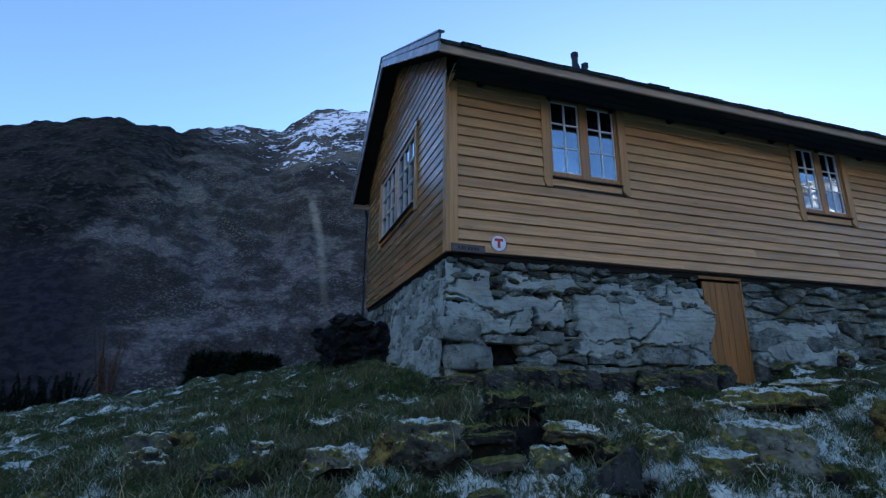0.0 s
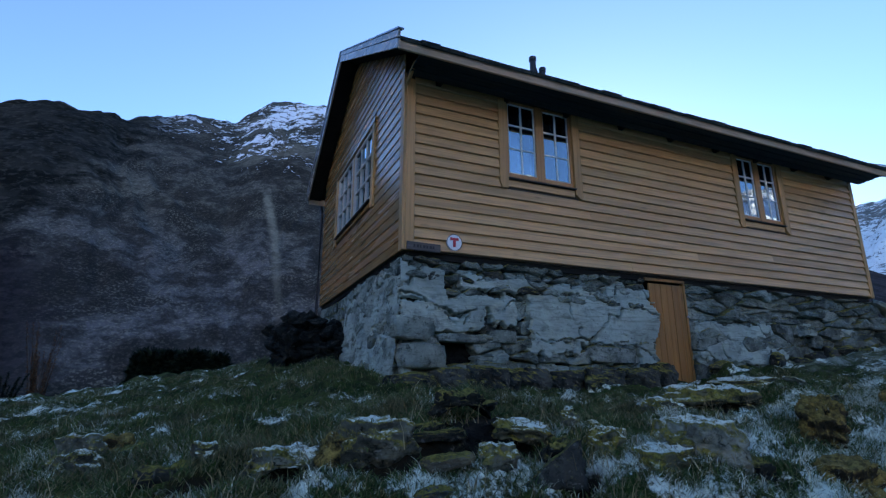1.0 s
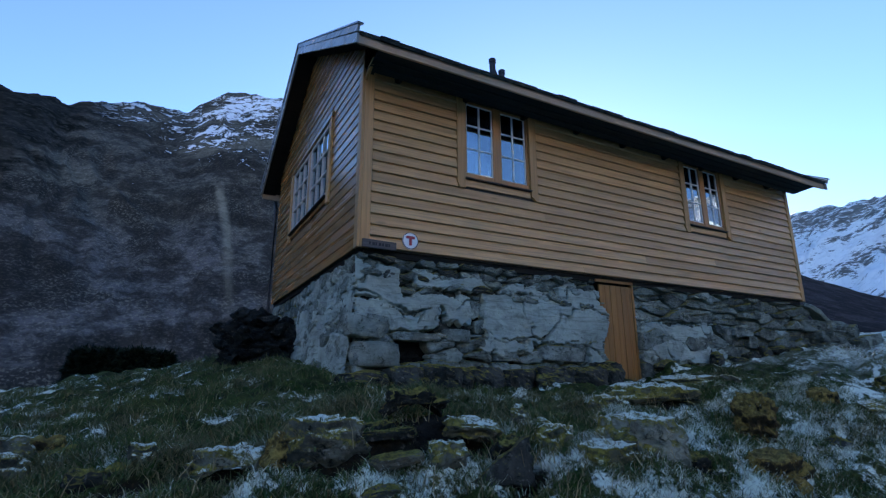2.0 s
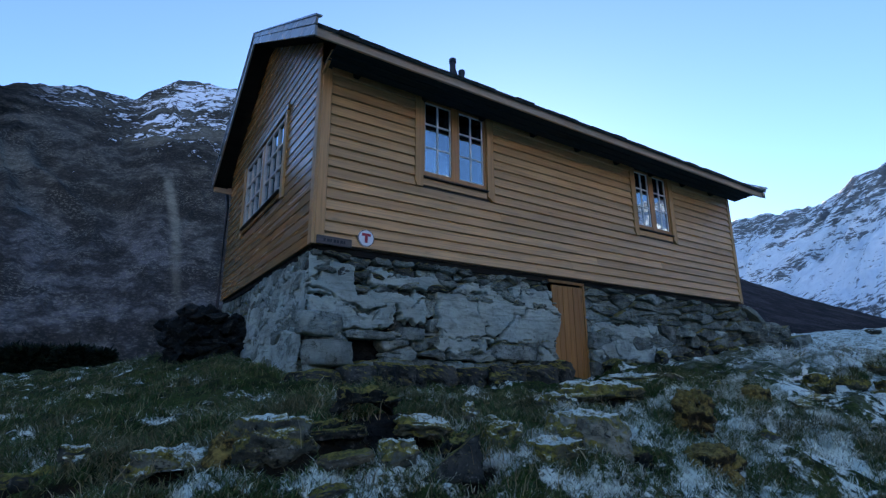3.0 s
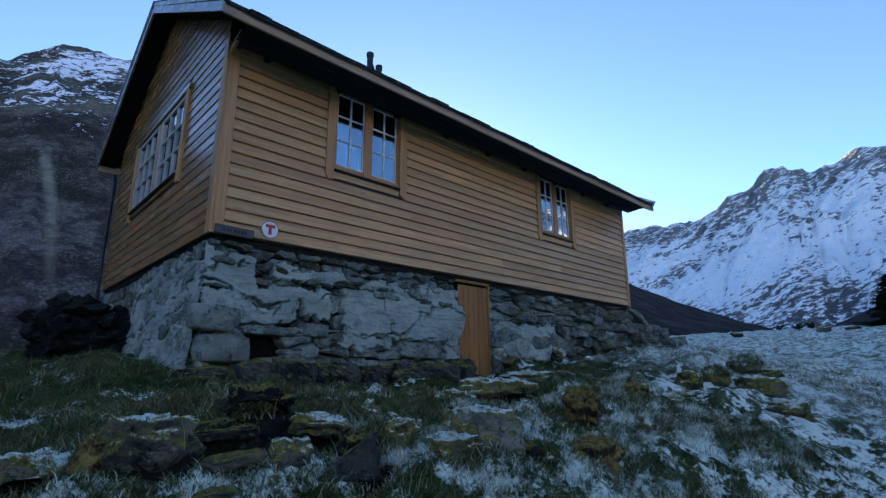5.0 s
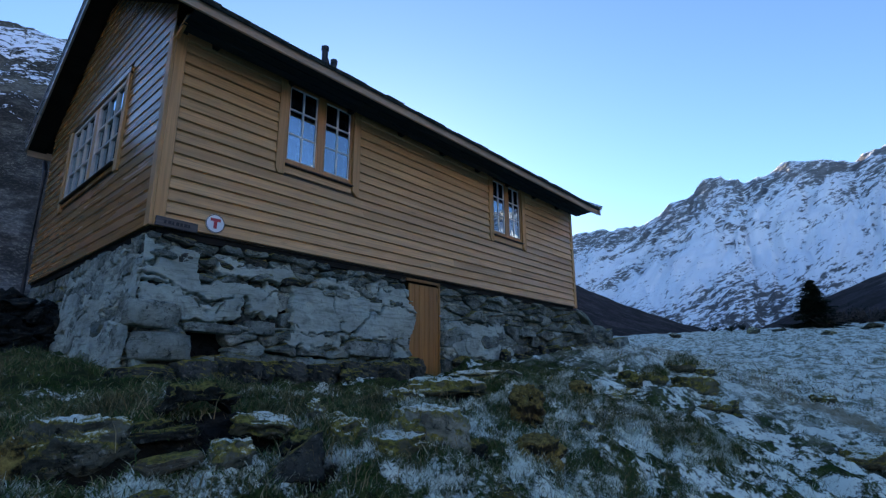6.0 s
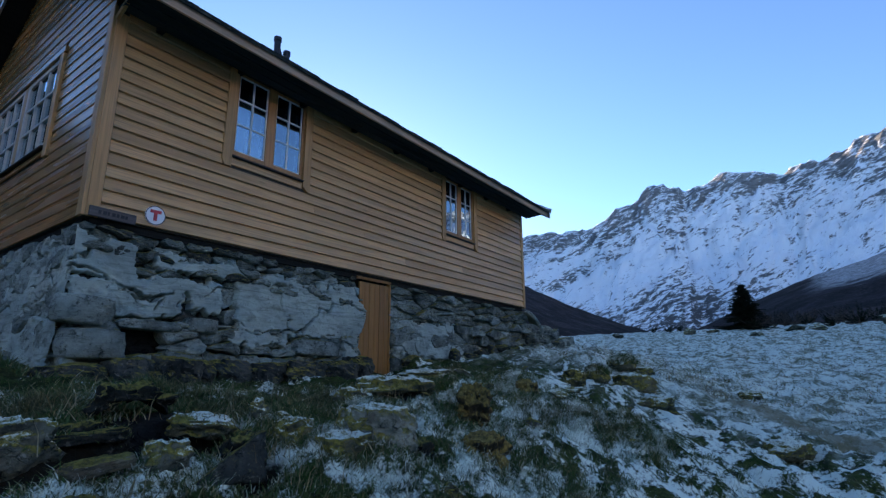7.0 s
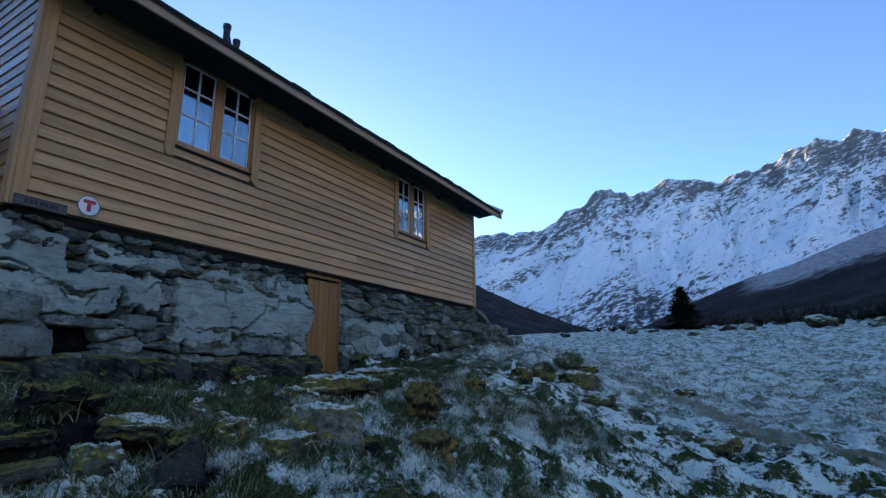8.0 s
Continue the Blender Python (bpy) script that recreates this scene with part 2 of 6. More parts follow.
def hollow(x, y):
    """Depth of the hollows under the broken edge of the terrace."""
    deep = 0.0
    for cx, cy, rx, ry, most in HOLLOWS:
        u, v = (x - cx) / rx, (y - cy) / ry
        if abs(u) < 2.5 and abs(v) < 2.5:
            deep += most * math.exp(-u * u - v * v)
    return deep


def ground_z(x, y, rough=True, dips=True):
    """Height of the meadow: a bank up to the terrace on which the house stands, a field that climbs to one side, a drop to the valley."""
    softplus = math.log1p(math.exp(min((x - 3) / 1.5, 60))) * 1.5
    lower = 0.1 + 0.04 * max(x, -10) + 0.056 * min(softplus, 67)
    upper = 1.3 + 0.09 * (min(y, 9.5) - 2.4) + 0.105 * (min(max(x, 4.5), 11) - 4.5) - 0.17 * max(1.0 - max(x, -12), 0)
    upper = max(upper, lower * 0.4 + upper * 0.6) if x > 12 else upper
    mid = 1.25 + 0.35 * (1 - smooth01((x - 1.2) / 1.0)) + 0.11 * min(max(x - 4, 0), 20)
    wide = 2.5 + 0.55 * min(max(x - 4, 0), 5.5)
    w = smooth01((y - mid + wide / 2) / wide) * (1 - smooth01((x - 13) / 14))
    upper += 0.18 * math.exp(-(((x - 1.45) / 0.6) ** 2 + ((y - 5.8) / 1.2) ** 2))
    z = lower * (1 - w) + upper * w
    r = math.hypot(x - 2, y - 2)
    if dips:
        z -= hollow(x, y)
    left = smooth01((y - 9.5 + 0.35 * min(x, 0)) / 14) * (1 - smooth01((x - 9) / 8))
    z -= 9.0 * left
    far = smooth01((r - 74) / 90)
    z = z * (1 - far) + (-8.0) * far
    if rough and r < 130:
        a = 1 / (1 + r * 0.02)
        z += 0.10 * a * fbm(x * 0.9, y * 0.9, 3.1, 3) + 0.085 * a * fbm(x * 3.3, y * 3.3, 7.7, 2) + (0.03 * fbm(x * 9, y * 9, 1.7, 2) if r < 12 else 0)
        if x > 2.5:
            # hummocks and tufts on the open slope
            z += min((x - 2.5) / 3, 1) * a * (0.07 * fbm(x * 1.3, y * 1.9, 5.2, 3) + 0.07 * abs(fbm(x * 3.7, y * 4.6, 4.3, 2)))
        if r > 9:
            z += min((r - 9) / 20, 1) * (0.16 * fbm(x * 0.45, y * 0.45, 9.2, 3) + 0.15 * fbm(x * 1.5, y * 1.5, 2.9, 3) + 0.1 * abs(fbm(x * 3.1, y * 3.1, 6.9, 2)))
    return z


def frost_mask(k):
    """Where hoar frost lies on the meadow: in ragged patches, more of them out on the open field."""
    p = k.geo.outputs["Position"]
    patch = k.noise(1.0, 4, 0.58, k.scaled((3.1, 4.2, 2.6), p), 0.3)
    fine = k.noise(20.0, 4, 0.75, k.scaled((1, 1, 1), p))
    f = k.math("ADD", k.math("MULTIPLY", patch, 0.72), k.math("MULTIPLY", fine, 0.4))
    # little of it on the sheltered terrace beside the house
    shelter = k.math("MULTIPLY", k.step(k.axis(p, 0), 8.5, 11.5, 1.0, 0.0), k.step(k.math("ADD", k.axis(p, 1), k.step(k.axis(p, 0), 2.0, 4.0, 0.0, -0.7)), 2.25, 2.8))
    shelter = k.math("MULTIPLY", shelter, k.step(k.axis(p, 0), -1.2, -0.3, 0.5, 1.0))
    return k.math("ADD", k.math("ADD", f, k.step(k.axis(p, 0), 2.0, 4.5, 0.012, 0.034)), k.math("MULTIPLY", shelter, -0.08))


def ground_material():
    k = Mat("frosted_meadow", 0.9)
    k.spec(0.05)
    big, mid, fine, tuft = k.noise(0.7, 4), k.noise(3.5, 5, 0.6), k.noise(16.0, 5, 0.65), k.noise(60.0, 4, 0.7)
    c = k.mix(k.step(mid, 0.38, 0.62), (0.026, 0.056, 0.012), (0.06, 0.08, 0.022))
    c = k.mix(k.step(fine, 0.45, 0.75, 0.0, 0.55), c, (0.07, 0.056, 0.03))
    c = k.mix(k.step(big, 0.57, 0.7, 0.0, 0.5), c, (0.13, 0.12, 0.045))
    c = k.mix(k.step(tuft, 0.48, 0.58, 0.0, 0.6), c, (0.012, 0.016, 0.006))
    c = k.mix(k.step(k.noise(6.0, 5, 0.65), 0.47, 0.6, 0.0, 0.7), c, (0.014, 0.016, 0.007))
    field = k.step(k.math("ADD", k.axis(k.co, 0), k.math("MULTIPLY", mid, 5.0)), 9.0, 13.5)
    c = k.mix(k.math("MULTIPLY", field, k.step(fine, 0.3, 0.6, 0.9, 0.45)), c, (0.16, 0.155, 0.09))
    rime = frost_mask(k)
    far = k.noise(1.0, 6, 0.75, k.scaled((1.7, 2.4, 2.0)), 0.6)
    soft = k.step(k.math("ADD", far, k.math("MULTIPLY", k.math("ADD", fine, -0.5), 0.35)), 0.41, 0.56, 0.05, 0.75)
    hard = k.step(rime, 0.56, 0.64, 0.0, 0.9)
    amount = k.math("ADD", k.math("MULTIPLY", soft, field), k.math("MULTIPLY", hard, k.math("SUBTRACT", 1.0, field)))
    # a trodden path slants up across the slope, bare of frost
    px, py = k.axis(k.co, 0), k.axis(k.co, 1)
    off = k.math("ADD", k.math("MULTIPLY", k.math("ADD", px, -7.84), -0.648), k.math("MULTIPLY", k.math("ADD", py, 0.49), 0.761))
    off = k.math("ABSOLUTE", k.math("ADD", off, k.math("MULTIPLY", k.math("ADD", mid, -0.5), 0.7)))
    path = k.math("MULTIPLY", k.step(off, 0.1, 0.42, 1.0, 0.0), k.step(px, 12.5, 9.5))
    c = k.mix(k.math("MULTIPLY", path, 0.8), c, (0.2, 0.17, 0.1))
    amount = k.math("MULTIPLY", amount, k.step(path, 0.0, 1.0, 1.0, 0.2))
    c = k.mix(amount, c, (0.75, 0.84, 0.72))
    # shade in the hollows, painted dark brown where they are deep
    hollow_shade = k.n.new("ShaderNodeAttribute")
    hollow_shade.attribute_name = "hollow_shade"
    c = k.mix(k.step(k.math("ADD", hollow_shade.outputs["Fac"], k.math("MULTIPLY", k.math("ADD", fine, -0.5), 0.08)), 0.03, 0.08), c, (0.018, 0.014, 0.009))
    k.color(c)
    k.bump(k.math("ADD", k.math("MULTIPLY", fine, 1.0), k.math("MULTIPLY", tuft, 0.5)), 0.035, 0.8)
    return k.m


def build_ground():
    angles = []
    a = -125.0  # clockwise from +y, in degrees
    while a < 235:
        dense = -40 < a < 125
        angles.append(radians(a))
        a += 0.3 if dense else 4.0
    radii = [0.0]
    r = 0.35
    while r < 4200:
        radii.append(r)
        r *= 1.014 if r < 60 else 1.03 if r < 90 else 1.12
    n = len(angles)
    verts, faces = [(0.0, 0.0, ground_z(0, 0))], []
    for r in radii[1:]:
        for a in angles:
            x, y = r * math.sin(a), r * math.cos(a)
            verts.append((x, y, ground_z(x, y)))
    for j in range(n):
        faces.append((0, 1 + (j + 1) % n, 1 + j))
    for i in range(len(radii) - 2):
        b, t = 1 + i * n, 1 + (i + 1) * n
        for j in range(n):
            k = (j + 1) % n
            faces.append((b + j, b + k, t + k, t + j))
    ob = mesh_object("ground", verts, faces, ground_material(), smooth=True)
    ob.data.attributes.new("hollow_shade", "FLOAT", "POINT").data.foreach_set("value", [hollow(v[0], v[1]) for v in verts])
    tagged(ob, "rough sloping meadow of dark grass with frost patches", "ground", kind="structure")


build_ground()


# ---- mountains ----
def heath_material(name, scrub, heath, straw, scrub_z, snow_at=None, snow_soft=100, track=None, dark=None, scale=1.0, bare=-0.55, full=0.3, shoulder=False):
    """Dark heath and rock above, pale bare scrub below scrub_z, snow patches high up; track: a worn gully at that x to y ratio."""
    k = Mat(name, 0.95)
    k.spec(0.05)
    pos = k.scaled((1, 1, 1.15))
    n1, n2, n3, n4 = k.noise(0.009 * scale, 5, 0.6, pos), k.noise(0.045 * scale, 6, 0.68, pos), k.noise(0.2 * scale, 5, 0.7, pos), k.noise(0.6 * scale, 3, 0.7, pos)
    z = k.axis(k.co, 2)
    low = k.step(k.math("ADD", z, k.math("MULTIPLY", k.math("ADD", n1, -0.5), 160.0)), scrub_z - 35, scrub_z + 45, 1.0, 0.0)
    c = k.mix(low, heath, scrub)
    c = k.mix(k.step(n1, 0.5, 0.66, 0.0, 0.6), c, straw)
    c = k.mix(k.step(k.noise(0.02 * scale, 5, 0.62, pos, 0.8), 0.44, 0.58, 0.0, 0.85), c, tuple(v * 0.25 for v in heath))
    c = k.mix(k.step(n2, 0.44, 0.58, 0.0, 0.8), c, tuple(v * 0.22 for v in heath))
    c = k.mix(k.step(n3, 0.4, 0.65, 0.0, 0.65), c, tuple(v * 0.3 for v in heath))
    c = k.mix(k.math("MULTIPLY", k.step(n4, 0.5, 0.62), k.step(n2, 0.42, 0.54, 0.32, 0.1)), c, tuple(min(v * 1.9, 0.5) for v in straw))
    x, y = k.axis(k.co, 0), k.axis(k.co, 1)
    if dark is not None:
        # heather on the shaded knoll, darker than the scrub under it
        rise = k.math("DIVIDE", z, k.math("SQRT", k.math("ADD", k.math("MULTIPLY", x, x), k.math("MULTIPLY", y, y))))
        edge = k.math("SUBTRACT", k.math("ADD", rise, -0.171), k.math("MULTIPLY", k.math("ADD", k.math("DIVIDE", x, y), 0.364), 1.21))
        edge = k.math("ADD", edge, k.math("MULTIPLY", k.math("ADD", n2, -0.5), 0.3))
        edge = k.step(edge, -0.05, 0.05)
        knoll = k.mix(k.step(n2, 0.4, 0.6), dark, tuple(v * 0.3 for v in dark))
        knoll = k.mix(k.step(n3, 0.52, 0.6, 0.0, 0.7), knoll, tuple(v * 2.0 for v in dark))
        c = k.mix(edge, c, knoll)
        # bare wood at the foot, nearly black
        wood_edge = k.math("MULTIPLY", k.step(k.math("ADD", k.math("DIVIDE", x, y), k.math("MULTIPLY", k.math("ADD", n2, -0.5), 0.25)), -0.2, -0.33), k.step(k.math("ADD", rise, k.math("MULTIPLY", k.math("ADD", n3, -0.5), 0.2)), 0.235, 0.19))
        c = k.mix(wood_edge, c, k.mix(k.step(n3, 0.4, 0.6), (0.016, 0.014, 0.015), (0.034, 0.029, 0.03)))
    if track is not None:
        wig = k.math("ADD", k.math("DIVIDE", x, y), k.math("ADD", k.math("MULTIPLY", k.math("ADD", k.noise(0.02, 4), -0.5), 0.022), k.math("MULTIPLY", k.math("ADD", z, -80.0), 0.00035)))
        off = k.math("ABSOLUTE", k.math("ADD", wig, -track))
        band = k.math("MULTIPLY", k.step(off, 0.002, 0.013, 0.8, 0.0), k.math("MULTIPLY", k.step(z, 20, 110, 0.1, 1.0), k.step(z, 135, 155, 1.0, 0.0)))
        c = k.mix(k.math("MULTIPLY", band, k.step(n3, 0.35, 0.6, 1.0, 0.5)), c, (0.3, 0.265, 0.19))
    if snow_at is not None:
        s = k.math("ADD", k.step(z, snow_at - snow_soft, snow_at + snow_soft, bare, full), k.math("MULTIPLY", k.math("ADD", n2, -0.5), 3.4))
        s = k.math("ADD", s, k.math("MULTIPLY", k.math("ADD", n3, -0.5), 3.0))
        s = k.math("ADD", s, k.math("MULTIPLY", k.math("ADD", n1, -0.5), 2.0))
        patchy = k.step(s, 0.06, 0.16)
        if dark is not None:
            patchy = k.math("MULTIPLY", patchy, k.step(k.math("DIVIDE", x, y), -0.17, -0.06))
        c = k.mix(patchy, c, (0.75, 0.77, 0.8))
    if shoulder:
        # thin snow over dead grass on the open shoulder below the ridge
        rise = k.n.new("ShaderNodeAttribute")
        rise.attribute_name = "rise"
        line = k.math("ADD", rise.outputs["Fac"], k.math("MULTIPLY", k.math("ADD", n2, -0.5), 0.35))
        thin = k.math("MULTIPLY", k.step(line, 0.58, 0.7), k.step(k.math("ADD", y, k.math("MULTIPLY", n2, 40.0)), 24, 0))
        c = k.mix(k.math("MULTIPLY", thin, k.step(n3, 0.35, 0.65, 0.95, 0.3)), c, (0.5, 0.46, 0.43))
    k.color(c)
    k.bump(n2, 2.5 / scale, 0.5)
    return k.m


def snow_material(name, cliff=(0.68, 0.92), low=(0.58, 0.3)):
    """Snow over rock: bare cliffs below the ridge and on steep faces, open snowfields, scrub that streaks through the snow at the foot. The bands follow the rise from foot to ridge."""
    k = Mat(name, 0.8)
    k.spec(0.1)
    x, y, z = k.axis(k.co, 0), k.axis(k.co, 1), k.axis(k.co, 2)
    rise = k.n.new("ShaderNodeAttribute")
    rise.attribute_name = "rise"
    rise = rise.outputs["Fac"]

    def leaning(a, b, long):
        """Coordinates stretched along the lie of the rock."""
        v = k.n.new("ShaderNodeCombineXYZ")
        k.l.new(k.math("MULTIPLY", k.math("ADD", k.math("MULTIPLY", y, -a), k.math("MULTIPLY", z, b)), long), v.inputs[0])
        k.l.new(k.math("ADD", k.math("MULTIPLY", y, b), k.math("MULTIPLY", z, a)), v.inputs[1])
        k.l.new(k.math("MULTIPLY", x, 0.25), v.inputs[2])
        return v.outputs[0]
    ledge = leaning(0.86, 0.5, 0.32)
    chute = leaning(0.3, 0.95, 0.35)
    n1, n2, n3, n4 = k.noise(0.012, 5, 0.62, ledge, 0.6), k.noise(0.035, 6, 0.7, chute, 0.4), k.noise(0.1, 6, 0.75, ledge, 0.4), k.noise(0.16, 5, 0.8, ledge)
    up = k.axis(k.geo.outputs["Normal"], 2)
    wob = k.math("ADD", rise, k.math("MULTIPLY", k.math("ADD", n1, -0.5), 0.5))
    high, foot = k.step(wob, *cliff), k.step(wob, *low)
    cluster = k.step(k.noise(0.007, 4, 0.6, ledge, 0.5), 0.52, 0.62)
    rocky = k.math("MAXIMUM", high, k.math("MAXIMUM", k.math("MULTIPLY", foot, 0.95), k.math("MULTIPLY", cluster, 0.75)))
    f = k.math("ADD", k.math("MULTIPLY", rocky, 0.62), -0.12)
    f = k.math("ADD", f, k.math("MULTIPLY", k.math("SUBTRACT", 0.74, up), k.step(wob, 0.3, 0.7, 0.4, 1.2)))
    for n, w in ((n2, 0.9), (n3, 2.4), (n4, 2.6)):
        f = k.math("ADD", f, k.math("MULTIPLY", k.math("ADD", n, -0.5), w))
    rock = k.mix(k.step(n3, 0.35, 0.65), (0.22, 0.218, 0.21), (0.08, 0.079, 0.078))
    rock = k.mix(k.step(rise, 0.5, 0.3), rock, (0.06, 0.052, 0.048))
    c = k.mix(k.step(f, 0.3, 0.46, 0.0, 0.94), (0.9, 0.92, 0.93), rock)
    k.color(c)
    k.bump(k.math("ADD", n2, k.math("ADD", k.math("MULTIPLY", n3, 0.7), k.math("MULTIPLY", n4, 0.3))), 14.0, 0.8)
    return k.m


def build_mountain(name, skyline, r_base, r_top, z_base, material, label, power=1.0, bumps=0.08, crag=0.02, step=0.25, rows=110, seed=0.0, gully=0.25, octaves=6, ridged=0.45, ribs=0):
    """A slope that climbs from r_base to a ridge at r_top; the skyline gives the ridge's rise in degrees by bearing (clockwise from +y)."""
    a0, a1 = skyline[0][0], skyline[-1][0]
    na = int((a1 - a0) / step)
    verts, faces, rises = [], [], []
    for i in range(na + 1):
        a = a0 + (a1 - a0) * i / na
        el = curve_at(skyline, a)
        rt = r_top * (1 + 0.12 * fbm(a * 0.05, seed, 4.4, 2))
        top = 1.6 + rt * math.tan(radians(el))
        for j in range(rows + 1):
            s = 1.25 * j / rows
            r = r_base + (rt - r_base) * s
            p = s ** power if s <= 1 else 1 - (s - 1) * 1.6
            x, y = r * math.sin(radians(a)), r * math.cos(radians(a))
            f = 5.0 / r_top
            n = noise.multi_fractal(Vector((x * f, y * f, seed)), 0.9, 2.1, octaves) - 1.0
            rid = noise.ridged_multi_fractal(Vector((x * f * 1.7, y * f * 1.7, seed + 5)), 1.0, 2.0, octaves, 1.0, 2.0) - 1.0
            amp = bumps * max(top - z_base, 30) * math.sin(math.pi * min(s, 1.0)) ** 0.7
            wob = 2.2 * fbm(x * f * 0.8, y * f * 0.8, seed + 8, 3)
            gul = 1 - abs(noise.noise(Vector((a * gully + wob, s * 1.3, seed + 3)))) * 2 + 0.5 * (1 - abs(noise.noise(Vector((a * gully * 2.3 + wob * 2, s * 2.4, seed + 6)))) * 2)
            z = z_base + (top - z_base) * p + amp * (n * 0.55 + rid * ridged + (gul * 0.3 - 0.2) * (1.0 if ridged else 0.25))
            if ribs:
                # spurs and gullies that run down from the ridge, leaning with the lie of the rock
                u = a * 0.3 - 5.0 * s + 0.6 * fbm(a * 0.25, s * 3, seed + 1, 3)
                spur = noise.ridged_multi_fractal(Vector((u, s * 1.6, seed)), 0.85, 2.15, 6, 1.0, 2.0) - 1.0
                z += ribs * spur * math.sin(math.pi * min(s, 1.0)) ** 0.5 * (0.12 + 0.88 * smooth01((s - 0.45) / 0.3))
            near_top = max(0.0, 1 - abs(s - 1) / 0.12)
            z += near_top * crag * rt * 0.4 * fbm(x * f * 6, y * f * 6, seed + 2.2, 5)
            verts.append((x, y, z))
            rises.append(s)
    m = rows + 1
    for i in range(na):
        for j in range(rows):
            faces.append((i * m + j, (i + 1) * m + j, (i + 1) * m + j + 1, i * m + j + 1))
    ob = mesh_object(name, verts, faces, material, smooth=True)
    ob.data.attributes.new("rise", "FLOAT", "POINT").data.foreach_set("value", rises)
    return tagged(ob, label, "mountain", kind="structure")


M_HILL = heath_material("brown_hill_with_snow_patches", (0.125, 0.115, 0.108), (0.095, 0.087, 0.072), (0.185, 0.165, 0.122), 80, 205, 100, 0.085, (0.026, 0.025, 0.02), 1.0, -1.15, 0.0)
M_SNOW = snow_material("snow_mountain")
M_THINSNOW = heath_material("birch_slope_under_thin_snow", (0.034, 0.027, 0.03), (0.045, 0.034, 0.032), (0.07, 0.055, 0.045), 60, 84, 16, scale=1.2, bare=-2.6, full=-2.0, shoulder=True)
M_BIRCH = heath_material("bare_birch_slope", (0.042, 0.032, 0.032), (0.034, 0.026, 0.026), (0.1, 0.082, 0.07), 60, 112, 30, scale=1.8, bare=-1.3)

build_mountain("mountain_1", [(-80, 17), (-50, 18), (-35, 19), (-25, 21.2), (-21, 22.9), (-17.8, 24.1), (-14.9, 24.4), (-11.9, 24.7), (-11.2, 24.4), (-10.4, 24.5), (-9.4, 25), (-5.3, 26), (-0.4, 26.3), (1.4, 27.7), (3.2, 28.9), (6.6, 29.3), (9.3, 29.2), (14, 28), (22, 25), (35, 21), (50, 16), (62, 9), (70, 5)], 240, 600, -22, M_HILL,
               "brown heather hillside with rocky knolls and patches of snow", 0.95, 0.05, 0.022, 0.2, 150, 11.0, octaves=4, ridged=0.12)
build_mountain("mountain_2", [(30, 17), (50, 13), (63.6, 9.4), (68.2, 7.1), (73, 5.2), (76.4, 3.9), (79.2, 3.0), (84, 1.5), (90, 0)], 110, 420, -12, M_BIRCH,
               "dark brown spur of bare birch scrub", 0.9, 0.04, 0.006, 0.3, 60, 21.0, octaves=3, ridged=0.0)
# unseen stretch behind the house, bearings 22 to 60, raised to block the sun
build_mountain("mountain_3", [(22, 17), (36, 19.5), (54, 18.5), (60, 16), (63.5, 14.7), (67.6, 14.9), (70.6, 15.1), (74.1, 17), (76.3, 18.1), (78.8, 19.1), (79.8, 19), (80.8, 18.2), (82, 18.6), (82.6, 18.2), (84.7, 19.5), (86.5, 19.2), (88.2, 18.6), (89.6, 17.9), (90.7, 18.4), (93, 18.6), (94.4, 18.7), (95.4, 19.7), (96.9, 19.8), (98, 20.2), (99.8, 19.4), (101, 20.2), (102.8, 19.7), (106, 21), (114, 20), (124, 17)], 800, 1900, -30, M_SNOW,
               "snow-covered mountain with bare grey cliffs", 1.4, 0.085, 0.03, 0.14, 200, 31.0, gully=0.5, ribs=42)
build_mountain("mountain_4", [(72, 0.6), (77, 2.2), (81, 4.4), (86.5, 6.9), (91, 8.6), (94.4, 9.4), (98, 10.7), (101.7, 11.8), (110, 13.5), (125, 14), (140, 10), (150, 5)], 130, 640, -14, M_THINSNOW,
               "dark slope of bare birch wood with thin snow on its shoulder", 1.0, 0.05, 0.006, 0.3, 80, 41.0, octaves=3, ridged=0.0)
build_mountain("mountain_5", [(118, 18), (126, 18), (134, 19), (141, 20.4), (148, 22.6), (158, 21), (180, 14), (205, 12), (230, 14), (255, 15), (272, 17), (290, 17)], 300, 1700, -20, M_SNOW,
               "snowy mountain side across the valley", 1.15, 0.12, 0.03, 0.6, 80, 51.0)


# ---- the house ----
house = tagged(empty("house", (0, 0, 0)), "brown timber mountain cabin on a tall grey stone foundation", "house")
COURSE = 0.1215
WIN_FRONT = [(2.872, 4.065), (6.925, 8.06)]  # outer edges of the casings, along x
WIN_BOT = 3.83
GWIN = (6.06, 8.42)  # along y, in the gable


def roof_z(y):
    """Top of the roof deck."""
    slope = (RIDGE_Z - EAVE_Z) / (RIDGE_Y - EAVE_Y)
    return RIDGE_Z - slope * abs(y - RIDGE_Y)


def board_profile(z, out, h=COURSE, lap=0.018, lip=0.038, gap=0.018):
    """A weatherboard: thick at its lower edge, tucked under the board above. out: way to the outside, and the wall's face."""
    s, face = out
    return [(face + s * 0.002, z + h + lap), (face + s * 0.010, z + h + lap), (face + s * lip, z + gap + 0.005), (face + s * (lip - 0.003), z + gap), (face + s * 0.004, z + gap)]


